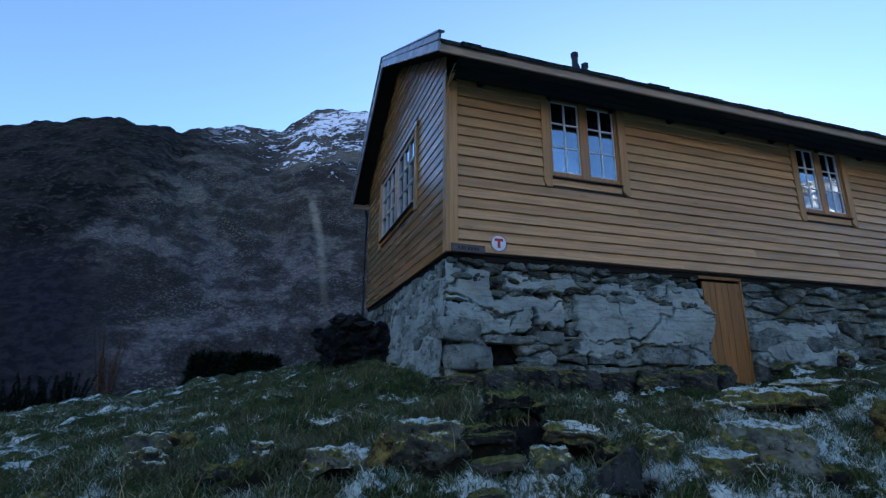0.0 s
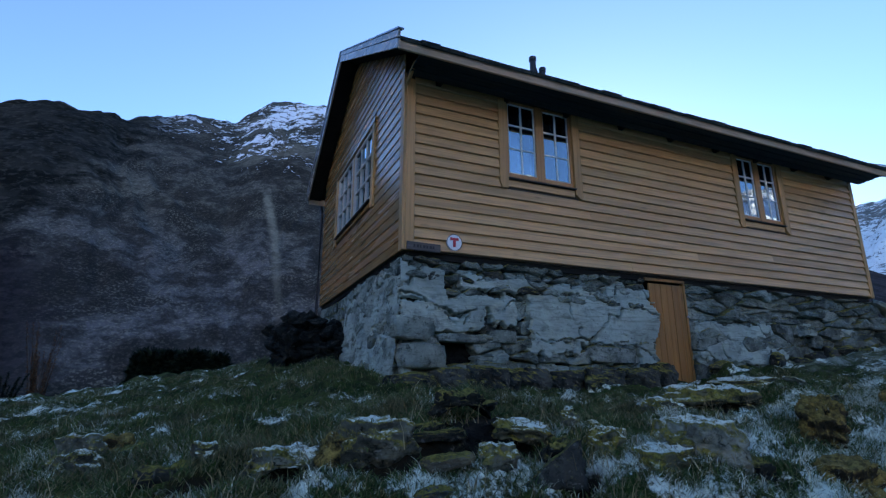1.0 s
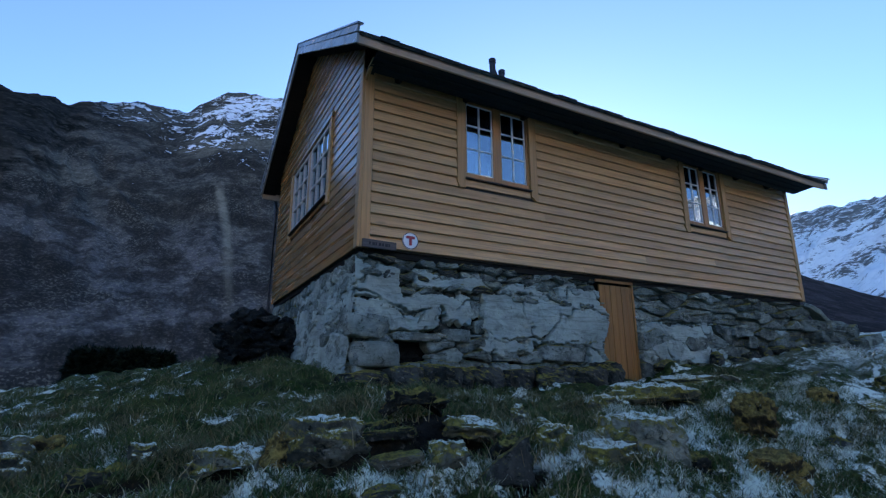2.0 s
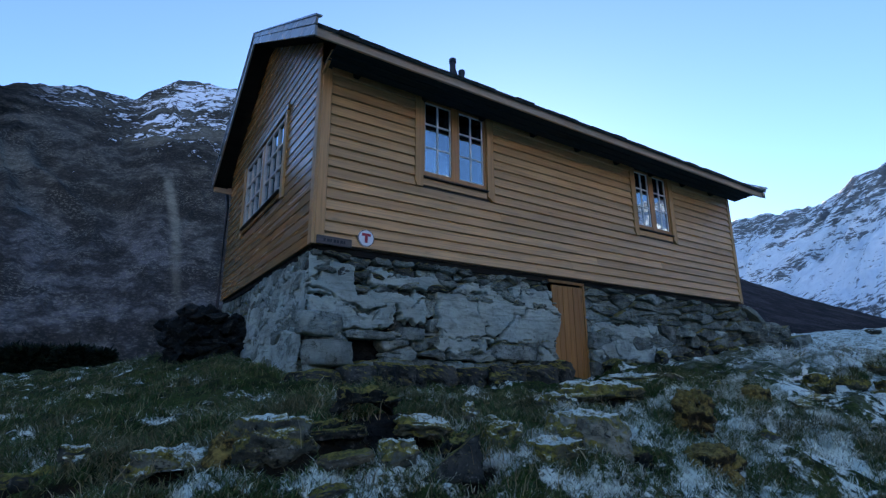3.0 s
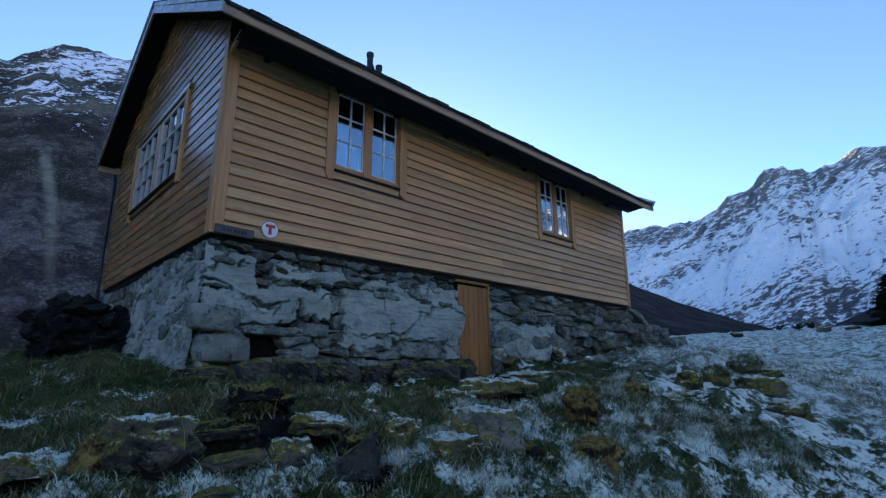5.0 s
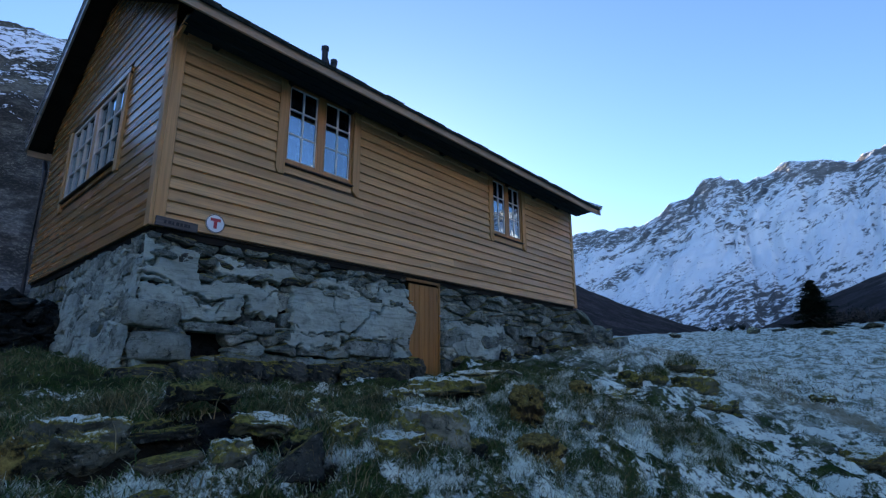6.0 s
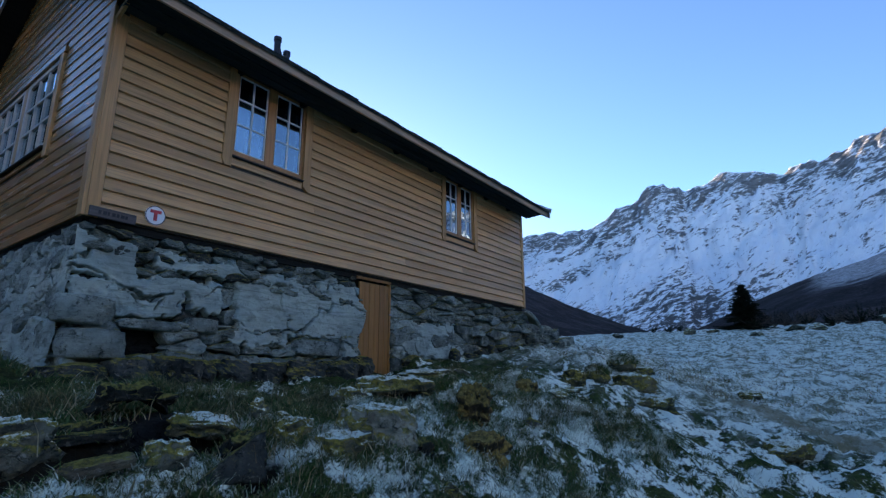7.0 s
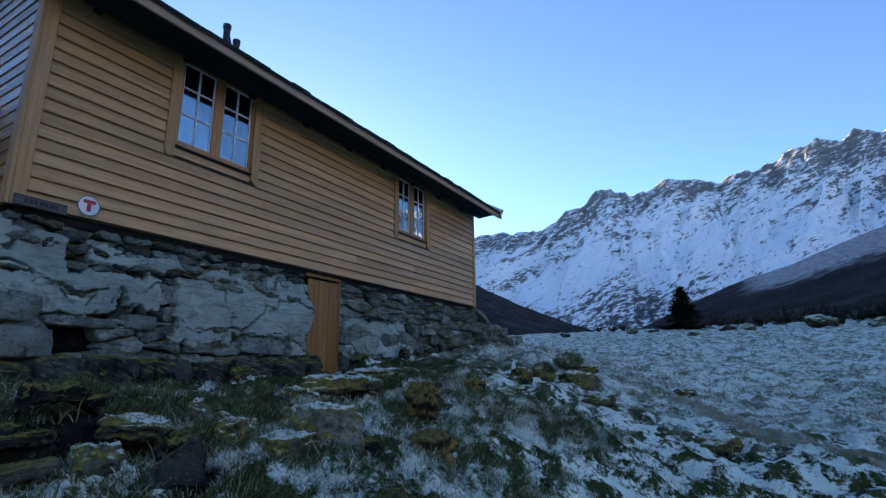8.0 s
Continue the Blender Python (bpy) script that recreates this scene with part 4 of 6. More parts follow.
def stone_mesh(poly, gap, depth, rnd, back=0.11):
    """One stone: an outline cut back from its joints, its rim ragged and its face uneven. Returns verts (u, v, out) and faces."""
    cu, cv = sum(p[0] for p in poly) / len(poly), sum(p[1] for p in poly) / len(poly)
    rim = []
    for i, p in enumerate(poly):
        q = poly[(i + 1) % len(poly)]
        length = math.hypot(q[0] - p[0], q[1] - p[1])
        if length < 0.015:
            continue
        k = min(max(2, int(length / 0.055)), 6)
        for j in range(k):
            f = (j + 0.5) / k
            rim.append((p[0] + (q[0] - p[0]) * f + rnd.uniform(-0.011, 0.011), p[1] + (q[1] - p[1]) * f + rnd.uniform(-0.011, 0.011)))
    if len(rim) < 4:
        return None
    seed = rnd.uniform(0, 90)

    def ring(inset, out, jit, share=0.0):
        pts = []
        for u, v in rim:
            du, dv = cu - u, cv - v
            d = math.hypot(du, dv) or 1
            t = share or min(inset / d, 0.7)
            pts.append((u + du * t, v + dv * t, out + rnd.uniform(-jit, jit)))
        return pts
    n = len(rim)
    tilt_u, tilt_v = rnd.uniform(-0.1, 0.1), rnd.uniform(-0.16, 0.1)
    verts = ring(gap, -back, 0) + ring(gap, depth * 0.7, 0.012) + ring(gap + 0.012, depth, 0.007) + ring(0, depth + 0.006, 0.008, 0.5)
    verts = [(u, v, o + ((u - cu) * tilt_u + (v - cv) * tilt_v + 0.02 * fbm(u * 9, v * 12, seed, 3) if i >= n else 0)) for i, (u, v, o) in enumerate(verts)]
    verts.append((cu, cv, depth + rnd.uniform(-0.004, 0.014)))
    faces = []
    for k in (0, 1, 2):
        for i in range(n):
            j = (i + 1) % n
            faces.append((k * n + i, k * n + j, (k + 1) * n + j, (k + 1) * n + i))
    faces += [(3 * n + i, 3 * n + (i + 1) % n, 4 * n) for i in range(n)]
    return verts, faces


def front_face(v):
    """How far the foundation's long side lies along y at a height: it leans back as it rises."""
    return 4.98 - 0.10 * max(0.0, (2.9 - v)) / 1.3


def gable_face(v):
    return 1.78 - 0.10 * max(0.0, (2.9 - v)) / 1.3


def lay(cells, place, parent, gap, depth, mats, rnd, keep=None):
    for poly in cells:
        cu, cv = sum(p[0] for p in poly) / len(poly), sum(p[1] for p in poly) / len(poly)
        if keep and not keep(cu, cv):
            continue
        made = stone_mesh(poly, rnd.uniform(*gap), rnd.uniform(*depth), rnd)
        if made:
            verts, faces = made
            mesh_object("stone", [place(*v) for v in verts], faces, rnd.choice(mats), parent, smooth=False)


def foundation():
    base = tagged(empty("foundation", (0, 0, 0)), "rough grey rubble-stone foundation partly smeared with lime render", "wall", kind="structure")
    rnd = random.Random(21)
    # rough core behind the stones, open at the doorway
    dx0, dx1 = 5.05, 5.66
    for a, b, z1 in ((1.86, dx0, 2.87), (dx1, X1 + 0.05, 2.87), (dx0, dx1, 1.35)):
        part("rubble_core", box(a, b, 5.06, 5.5, 1.1, z1), M_JOINT, base)
    part("rubble_core", box(1.86, 2.3, 5.5, Y1, 1.1, 2.87), M_JOINT, base)
    part("rubble_core", box(1.86, 1.9, 5.1, 5.5, 1.1, 2.86), M_JOINT, base)
    f = lambda u, v, o: (u, front_face(v) - o, v)
    g = lambda u, v, o: (gable_face(v) - o, u, v)
    hole = lambda u, v: not (2.12 < u < 2.46 and 1.76 < v < 1.98)
    r = random.Random(5)
    lay(rubble(1.68, 5.0, 2.48, 2.88, 0.26, 0.075, r, 3.2), f, base, (0.001, 0.011), (0.0, 0.12), [M_STONE, M_STONE, M_SLAB, M_SLAB, M_FOOTING, M_MORTAR], rnd)
    lay(rubble(1.68, 5.0, 2.08, 2.5, 0.34, 0.2, r, 1.6), f, base, (0.006, 0.024), (-0.04, 0.03), [M_STONE, M_FOOTING, M_FOOTING], rnd)
    lay(rubble(1.68, 5.0, 1.5, 2.08, 0.3, 0.15, r, 2.4), f, base, (0.002, 0.016), (0.02, 0.09), [M_STONE, M_STONE, M_MORTAR, M_SLAB], rnd, hole)
    lay(rubble(5.68, X1 + 0.1, 2.4, 2.87, 0.62, 0.085, r, 8.0), f, base, (0.001, 0.009), (-0.02, 0.13), [M_SLAB, M_SLAB, M_STONE, M_STONE], rnd)
    lay(rubble(5.68, 7.7, 1.5, 2.4, 0.95, 0.24, r, 4.0), f, base, (0.001, 0.01), (0.02, 0.09), [M_STONE, M_SLAB, M_STONE], rnd)
    lay(rubble(7.7, X1 + 0.1, 1.5, 2.4, 0.85, 0.12, r, 8.0), f, base, (0.002, 0.012), (-0.02, 0.13), [M_SLAB, M_SLAB, M_STONE], rnd)
    lay(rubble(4.95, 7.3, 1.45, 2.88, 0.4, 0.2, r, 2.0), g, base, (0.001, 0.01), (0.03, 0.08), [M_MORTAR, M_MORTAR, M_STONE], rnd)
    lay(rubble(7.3, Y1, 2.3, 2.86, 0.35, 0.16, r, 3.0), g, base, (0.004, 0.012), (0.02, 0.06), [M_SLAB, M_STONE], rnd)
    return base


def cellar_door():
    """Low plank door in the foundation."""
    door = tagged(empty("cellar_door", (5.06, 4.93, 1.5)), "narrow low door of orange-stained tongue-and-groove planks", "door")
    widths = [0.1, 0.098, 0.102, 0.1, 0.1, 0.1]
    x = 0.0
    for i, w in enumerate(widths):
        bm = box(x + 0.002, x + w - 0.002, -0.012 + 0.003 * (i % 2), 0.02, 0.0, 1.33 - 0.0, 0.004)
        part("plank", bm, M_DOOR, door)
        x += w
    part("door_frame", box(x, x + 0.035, -0.02, 0.05, 0.0, 1.36, 0.004), M_DOOR, door)
    part("lintel", box(-0.06, x + 0.035, -0.02, 0.05, 1.362, 1.40, 0.004), M_DOOR, door)
    part("ledge", box(0.01, x - 0.01, 0.021, 0.045, 0.2, 0.3), M_DOOR, door)
    part("latch", tube([(x + 0.02, -0.022, 0.92), (x + 0.02, -0.04, 0.92)], 0.014, 8), M_METAL, door, "small pale metal latch")


foundation()
cellar_door()


# ---- signs on the wall ----
def wall_signs():
    disc = bmesh.new()
    bmesh.ops.create_cone(disc, cap_ends=True, segments=40, radius1=0.094, radius2=0.094, depth=0.008)
    bmesh.ops.rotate(disc, verts=disc.verts, matrix=Matrix.Rotation(radians(90), 3, "X"))
    sign = part("trail_sign", disc, M_SIGNWHITE)
    tagged(sign, "round white enamel sign with a red letter T", "sign")
    sign.location = (2.272, Y0 - 0.038, 3.058)
    bm = bmesh.new()
    n = 40
    a = [bm.verts.new((0.0925 * math.cos(2 * math.pi * i / n), -0.0055, 0.0925 * math.sin(2 * math.pi * i / n))) for i in range(n)]
    b = [bm.verts.new((0.086 * math.cos(2 * math.pi * i / n), -0.0055, 0.086 * math.sin(2 * math.pi * i / n))) for i in range(n)]
    for i in range(n):
        j = (i + 1) % n
        bm.faces.new((a[i], a[j], b[j], b[i]))
    part("rim", bm, M_DARKMETAL, sign)
    bm = box(-0.05, 0.05, -0.0075, -0.0045, 0.022, 0.052)
    box(-0.016, 0.016, -0.0075, -0.0045, -0.052, 0.0215, bm=bm)
    part("letter", bm, M_SIGNRED, sign, "red letter T")
    plank = part("name_plank", box(-0.19, 0.19, -0.011, 0.011, -0.045, 0.045, 0.004), M_SIGNWOOD)
    tagged(plank, "weathered grey wooden name plank with carved writing", "sign")
    plank.matrix_world = pose(1.912, Y0 - 0.052, 2.968, 0, 1.0, 0)
    for i in range(7):
        w = (0.022, 0.03, 0.018, 0.028, 0.024, 0.03, 0.02)[i]
        part("carved_bar", box(-0.12 + i * 0.036, -0.12 + i * 0.036 + w, -0.0135, -0.0105, -0.016, 0.016), M_DARKMETAL, plank)


wall_signs()


# ---- loose stones and low walls ----
def boulder_mesh(name, size, rnd, subdiv=4, rough=0.3, flat=0.92):
    bm = bmesh.new()
    bmesh.ops.create_icosphere(bm, subdivisions=subdiv, radius=1.0)
    off = Vector((rnd.uniform(0, 90), rnd.uniform(0, 90), rnd.uniform(0, 90)))
    planes = [(Vector((rnd.uniform(-1, 1), rnd.uniform(-1, 1), rnd.uniform(-0.6, 1))).normalized(), rnd.uniform(0.45, 0.8)) for _ in range(14)]
    for v in bm.verts:
        p = v.co.copy()
        for n, d in planes:
            h = p.dot(n) - d
            if h > 0:
                p -= n * h * flat
        p *= 1 + rough * (0.7 * noise.fractal(p * 1.4 + off, 1.0, 2.0, 3) + 0.45 * (noise.ridged_multi_fractal(p * 2.6 + off, 0.8, 2.1, 4, 1.0, 2.0) - 1.0))
        v.co = Vector((p.x * size[0], p.y * size[1], p.z * size[2]))
    me = bpy.data.meshes.new(name)
    bm.to_mesh(me)
    bm.free()
    return me


def slab_mesh(name, size, rnd, cuts=5, chip=0.12, soft=0.18):
    """A broken block of rock: flat faces, chipped and uneven edges."""
    bm = bmesh.new()
    bmesh.ops.create_cube(bm, size=2.0)
    bmesh.ops.subdivide_edges(bm, edges=bm.edges[:], cuts=cuts, use_grid_fill=True)
    off = Vector((rnd.uniform(0, 90), rnd.uniform(0, 90), rnd.uniform(0, 90)))
    shear = (rnd.uniform(-0.2, 0.2), rnd.uniform(-0.1, 0.1), rnd.uniform(0.75, 1.0), rnd.uniform(-0.3, 0.3))
    cuts_at = [(Vector((rnd.choice((-1, 1)), rnd.choice((-1, 1)), rnd.uniform(-0.7, 0.7))).normalized(), rnd.uniform(0.95, 1.25)) for _ in range(5)]
    for v in bm.verts:
        p = v.co.copy()
        p = p * (1 - soft) + p.normalized() * soft * 1.15
        for n, d in cuts_at:
            h = p.dot(n) - d
            if h > 0:
                p -= n * h
        p.x, p.y = p.x * (1 - 0.2 * p.y * shear[3]) + shear[0] * p.y, p.y * shear[2] + shear[1] * p.x
        p += p.normalized() * chip * (noise.fractal(p * 1.5 + off, 1.0, 2.0, 4) + 0.3 * noise.noise(p * 6 + off))
        v.co = Vector((p.x * size[0], p.y * size[1], p.z * size[2]))
    me = bpy.data.meshes.new(name)
    bm.to_mesh(me)
    bm.free()
    return me


def boulder(x, y, size, mat, rnd, label, sink=0.3, name="boulder", group="boulders on the bank", turn=None, lift=0.0, dips=True):
    me = (slab_mesh if "fallen" in name else boulder_mesh)(name, size, rnd)
    me.materials.append(mat)
    ob = new(name, me)
    z = ground_z(x, y, True, dips)
    ob.matrix_world = pose(x, y, z + size[2] * (1 - 2 * sink) + lift, rnd.uniform(-12, 12), rnd.uniform(-12, 12), rnd.uniform(0, 360) if turn is None else turn)
    return tagged(ob, label, "rock", group)


def low_dry_wall():
    """Mossy stub of dry-stone wall that leans against the gable's foundation, its deep shade put into near-black
    stones.
    """
    stub = tagged(empty("dry_stone_wall", (0, 0, 0)), "low mossy dry-stone wall against the gable foundation, coloured near black for shade", "stone wall")
    rnd = random.Random(31)
    part("core", box(0.84, 1.7, 7.56, 8.6, 1.2, 2.3), M_JOINT, stub)
    for i in range(84):
        u, v = rnd.uniform(0.84, 1.76), rnd.uniform(1.5, 2.36)
        w = rnd.uniform(0.1, 0.2)
        y = 7.42 + 0.12 * (v - 1.6) + rnd.uniform(-0.06, 0.06)
        if i % 4 == 0:
            u, y = 0.8 + 0.06 * (v - 1.6), rnd.uniform(7.45, 8.6)
        elif i % 4 == 1:
            u, y, v = rnd.uniform(0.95, 1.7), rnd.uniform(7.5, 8.5), 2.34 + 0.1 * (u - 0.6) + rnd.uniform(-0.05, 0.08)
        me = boulder_mesh("stone", (w * rnd.uniform(0.9, 1.3), w, w * rnd.uniform(0.5, 0.85)), rnd, 3, 0.45)
        me.materials.append(M_STUB)
        ob = new("stone", me)
        ob.parent = stub
        ob.matrix_basis = pose(u, y, v, rnd.uniform(-20, 20), rnd.uniform(-20, 20), rnd.uniform(0, 180))


low_dry_wall()


def lime_material():
    """Old trowelled lime render: nearly smooth, mottled and stained."""
    k = Mat("trowelled_lime_render", 0.9)
    k.spec(0.1)
    big, mid, fine = k.noise(2.2, 4, 0.6), k.noise(9.0, 6, 0.65, None, 0.5), k.noise(60.0, 4, 0.65)
    trowel = k.noise(1.0, 5, 0.65, k.scaled((2.5, 2.5, 22.0)), 0.8)
    c = k.mix(k.step(big, 0.35, 0.68), (0.335, 0.395, 0.335), (0.235, 0.278, 0.235))
    c = k.mix(k.step(mid, 0.52, 0.72, 0.0, 0.7), c, (0.11, 0.13, 0.112))
    c = k.mix(k.step(trowel, 0.5, 0.68, 0.0, 0.65), c, (0.12, 0.142, 0.108))
    c = k.mix(k.step(k.noise(17.0, 5, 0.7), 0.6, 0.68, 0.0, 0.75), c, (0.075, 0.088, 0.078))
    c = k.mix(k.step(fine, 0.55, 0.75, 0.0, 0.3), c, (0.4, 0.46, 0.4))
    k.color(c)
    h = k.math("ADD", k.math("MULTIPLY", mid, 0.8), k.math("ADD", k.math("MULTIPLY", fine, 0.25), k.math("MULTIPLY", trowel, 0.9)))
    k.bump(h, 0.016, 0.8)
    return k.m


M_LIME = lime_material()


def render_coat():
    """Old lime render left on the foundation in plates, cracked between them and fallen off elsewhere."""
    def inside(u, v, u0, u1, v0, v1):
        """Metres inside a rectangle, negative outside."""
        return min(u - u0, u1 - u, v - v0, v1 - v)

    def sheet(u0, u1, v0, v1, place, mask, thick, plate):
        du = 0.0105
        nu, nv = int((u1 - u0) / du), int((v1 - v0) / du)
        verts, faces, outs = [], [], []
        for i in range(nu + 1):
            for j in range(nv + 1):
                u, v = u0 + (u1 - u0) * i / nu, v0 + (v1 - v0) * j / nv
                m = mask(u, v)
                if m < -0.3:
                    o = -0.06
                else:
                    m += 0.09 * fbm(u * 4, v * 5, 5.5, 4) + 0.028 * fbm(u * 19, v * 24, 1.5, 3)
                    wu, wv = u + 0.12 * fbm(u * 4, v * 4, 8.8, 5), v + 0.1 * fbm(u * 4, v * 4, 2.8, 5)
                    near = noise.voronoi(Vector((wu / plate, wv / plate * 2.1, 4.2)))[0]
                    gap = (near[1] - near[0]) * plate
                    m = min(m, (gap - 0.026 * (0.3 + 1.5 * fbm(u * 2.1, v * 2.1, 6.1, 3))) * 2.0)
                    o = -0.05 + thick * smooth01((m + 0.008) / 0.022) + 0.016 * fbm(u * 3.2, v * 5, 3.3, 3) + 0.006 * fbm(u * 14, v * 26, 2.2, 3)
                outs.append(o)
                verts.append(place(u, v, o))
        for i in range(nu):
            for j in range(nv):
                a = i * (nv + 1) + j
                if max(outs[q] for q in (a, a + 1, a + nv + 2, a + nv + 1)) > -0.03:
                    faces.append((a, a + 1, a + nv + 2, a + nv + 1))
        return mesh_object("lime_render", verts, faces, M_LIME, bpy.data.objects["foundation"], smooth=True, label="cracked pale grey lime render")
    bell = lambda x, c, w: math.exp(-((x - c) / w) ** 2)

    def front(u, v):
        edge = 5.0 + 0.12 * bell(v, 2.42, 0.28)
        plates = (inside(u, v, 1.6, 2.66, 2.12, 2.47), inside(u, v, 1.6, 2.22, 2.35, 2.8), inside(u, v, 2.68, 3.02, 2.19, 2.47), inside(u, v, 3.2, edge, 2.03, 2.62), inside(u, v, 4.3, edge, 2.4, 2.74), inside(u, v, 4.68, edge, 1.66, 2.2), inside(u, v, 3.05, 3.9, 1.86, 2.1) - 0.04, inside(u, v, 2.3, 4.3, 2.5, 2.78) - 0.09)
        return max(plates)
    sheet(1.67, 5.15, 1.62, 2.84, lambda u, v, o: (u, front_face(v) - o, v), front, 0.135, 0.85)

    def gab(u, v):
        return max(inside(u, v, 4.8, 5.75, 2.2, 2.82), inside(u, v, 5.7, 7.4, 2.05, 2.72), inside(u, v, 4.8, 7.4, 1.4, 2.1) - 0.02)
    sheet(4.9, 7.38, 1.5, 2.82, lambda u, v, o: (gable_face(v) - o, u, v), gab, 0.12, 0.8)

    def far(u, v):
        return max(inside(u, v, 5.74, 7.6, 1.86, 2.2), inside(u, v, 5.74, 7.3, 2.12, 2.4) - 0.03, inside(u, v, 8.0, 9.3, 2.25, 2.45) - 0.08)
    sheet(5.7, 9.4, 1.7, 2.5, lambda u, v, o: (u, front_face(v) - o, v), far, 0.12, 0.75)


render_coat()


def corner_stones():
    """The rounded block at the foundation's corner and the ledge of footing stones, each its own stone."""
    rnd = random.Random(12)
    base = bpy.data.objects["foundation"]
    for name, x, y, z, size, mat in (("corner_block", 1.88, 4.83, 1.84, (0.21, 0.2, 0.125), M_MORTAR), ("long_slab", 2.34, 4.89, 2.03, (0.27, 0.12, 0.045), M_STONE), ("lens_stone", 2.84, 4.88, 2.06, (0.16, 0.1, 0.07), M_MORTAR), ("round_stone", 1.8, 4.86, 2.12, (0.22, 0.15, 0.12), M_MORTAR), ("pale_stone", 3.5, 4.88, 1.9, (0.1, 0.08, 0.055), M_MORTAR), ("low_slab", 4.3, 4.89, 1.9, (0.36, 0.09, 0.095), M_SLAB)):
        me = slab_mesh(name, size, rnd, 9, 0.07, 0.42)
        me.polygons.foreach_set("use_smooth", [True] * len(me.polygons))
        me.materials.append(mat)
        ob = new(name, me)
        ob.parent = base
        ob.matrix_basis = pose(x, y, z, 0, 2, 3)
    x = 1.5
    while x < 5.0:
        w = rnd.uniform(0.14, 0.34)
        me = slab_mesh("footing_stone", (w * 0.85, rnd.uniform(0.16, 0.22), rnd.uniform(0.1, 0.14)), rnd, 9, 0.2, 0.35)
        me.materials.append(M_FOOTING)
        ob = new("footing_stone", me)
        ob.parent = base
        ob.matrix_basis = pose(x + w * 0.8, 4.66 + rnd.uniform(-0.05, 0.04), 1.58 + 0.02 * (x - 1.5) + rnd.uniform(-0.03, 0.02), rnd.uniform(-8, 8), rnd.uniform(-8, 8), rnd.uniform(-15, 15))
        x += w * 1.65
    x = 5.75
    while x < 9.8:
        w = rnd.uniform(0.12, 0.26)
        me = boulder_mesh("footing_stone", (w, rnd.uniform(0.12, 0.18), rnd.uniform(0.08, 0.13)), rnd, 3)
        me.materials.append(M_FOOTING)
        ob = new("footing_stone", me)
        ob.parent = base
        ob.matrix_basis = pose(x + w * 0.8, 4.78 + rnd.uniform(-0.05, 0.04), ground_z(x + w, 4.75) + rnd.uniform(-0.02, 0.05), rnd.uniform(-10, 10), rnd.uniform(-10, 10), rnd.uniform(-15, 15))
        x += w * rnd.uniform(1.6, 2.6)


corner_stones()


def rubble_heap():
    """Slabs fallen from the foundation's far corner."""
    rnd = random.Random(40)
    for i in range(16):
        t = i / 15
        x = 9.95 + 1.7 * t + rnd.uniform(-0.1, 0.1)
        y = 4.85 + rnd.uniform(-0.15, 0.25)
        h = 0.5 * (1 - t) ** 1.3
        size = (rnd.uniform(0.2, 0.42), rnd.uniform(0.16, 0.3), rnd.uniform(0.05, 0.1))
        for lift in ([0.0, 0.16, 0.32] if h > 0.3 else [0.0, 0.14] if h > 0.12 else [0.0]):
            boulder(x + rnd.uniform(-0.1, 0.1), y, size, M_SLAB, rnd, "flat grey slab fallen from the foundation corner", 0.25, "fallen_slab", "fallen slabs by the corner", rnd.uniform(-20, 20), lift)
    me = slab_mesh("pale_slab", (0.2, 0.12, 0.035), rnd)
    me.materials.append(M_MORTAR)
    ob = new("pale_slab", me)
    ob.matrix_world = pose(10.02, 4.78, 2.72, 10, 42, -10)
    tagged(ob, "pale slab leaning on the foundation corner", "rock")


rubble_heap()


# ---- grass ----
def grass_material(name, tones, frosty=True):
    k = Mat(name, 0.8)
    r = k.island()
    c = tones[0]
    for i, t in enumerate(tones[1:]):
        e = (i + 1) / len(tones)
        c = k.mix(k.step(r, e - 0.04, e + 0.04), c, t)
    dead = k.noise(1.6, 5, 0.65, k.geo.outputs["Position"])
    c = k.mix(k.step(dead, 0.48, 0.62, 0.0, 0.6), c, k.mix(k.step(r, 0.2, 0.8), (0.075, 0.064, 0.034), (0.17, 0.148, 0.085)))
    if frosty:
        rim = k.math("ADD", frost_mask(k), k.step(r, 0.0, 1.0, -0.05, 0.05))
        c = k.mix(k.step(rim, 0.57, 0.67, 0.0, 0.62), c, (0.73, 0.82, 0.69))
    k.color(c)
    k.spec(0.1)
    return k.m


M_GRASS = grass_material("meadow_grass", [(0.038, 0.08, 0.024), (0.055, 0.1, 0.03), (0.09, 0.12, 0.042), (0.034, 0.066, 0.02), (0.24, 0.22, 0.11), (0.1, 0.09, 0.042), (0.048, 0.086, 0.026)])


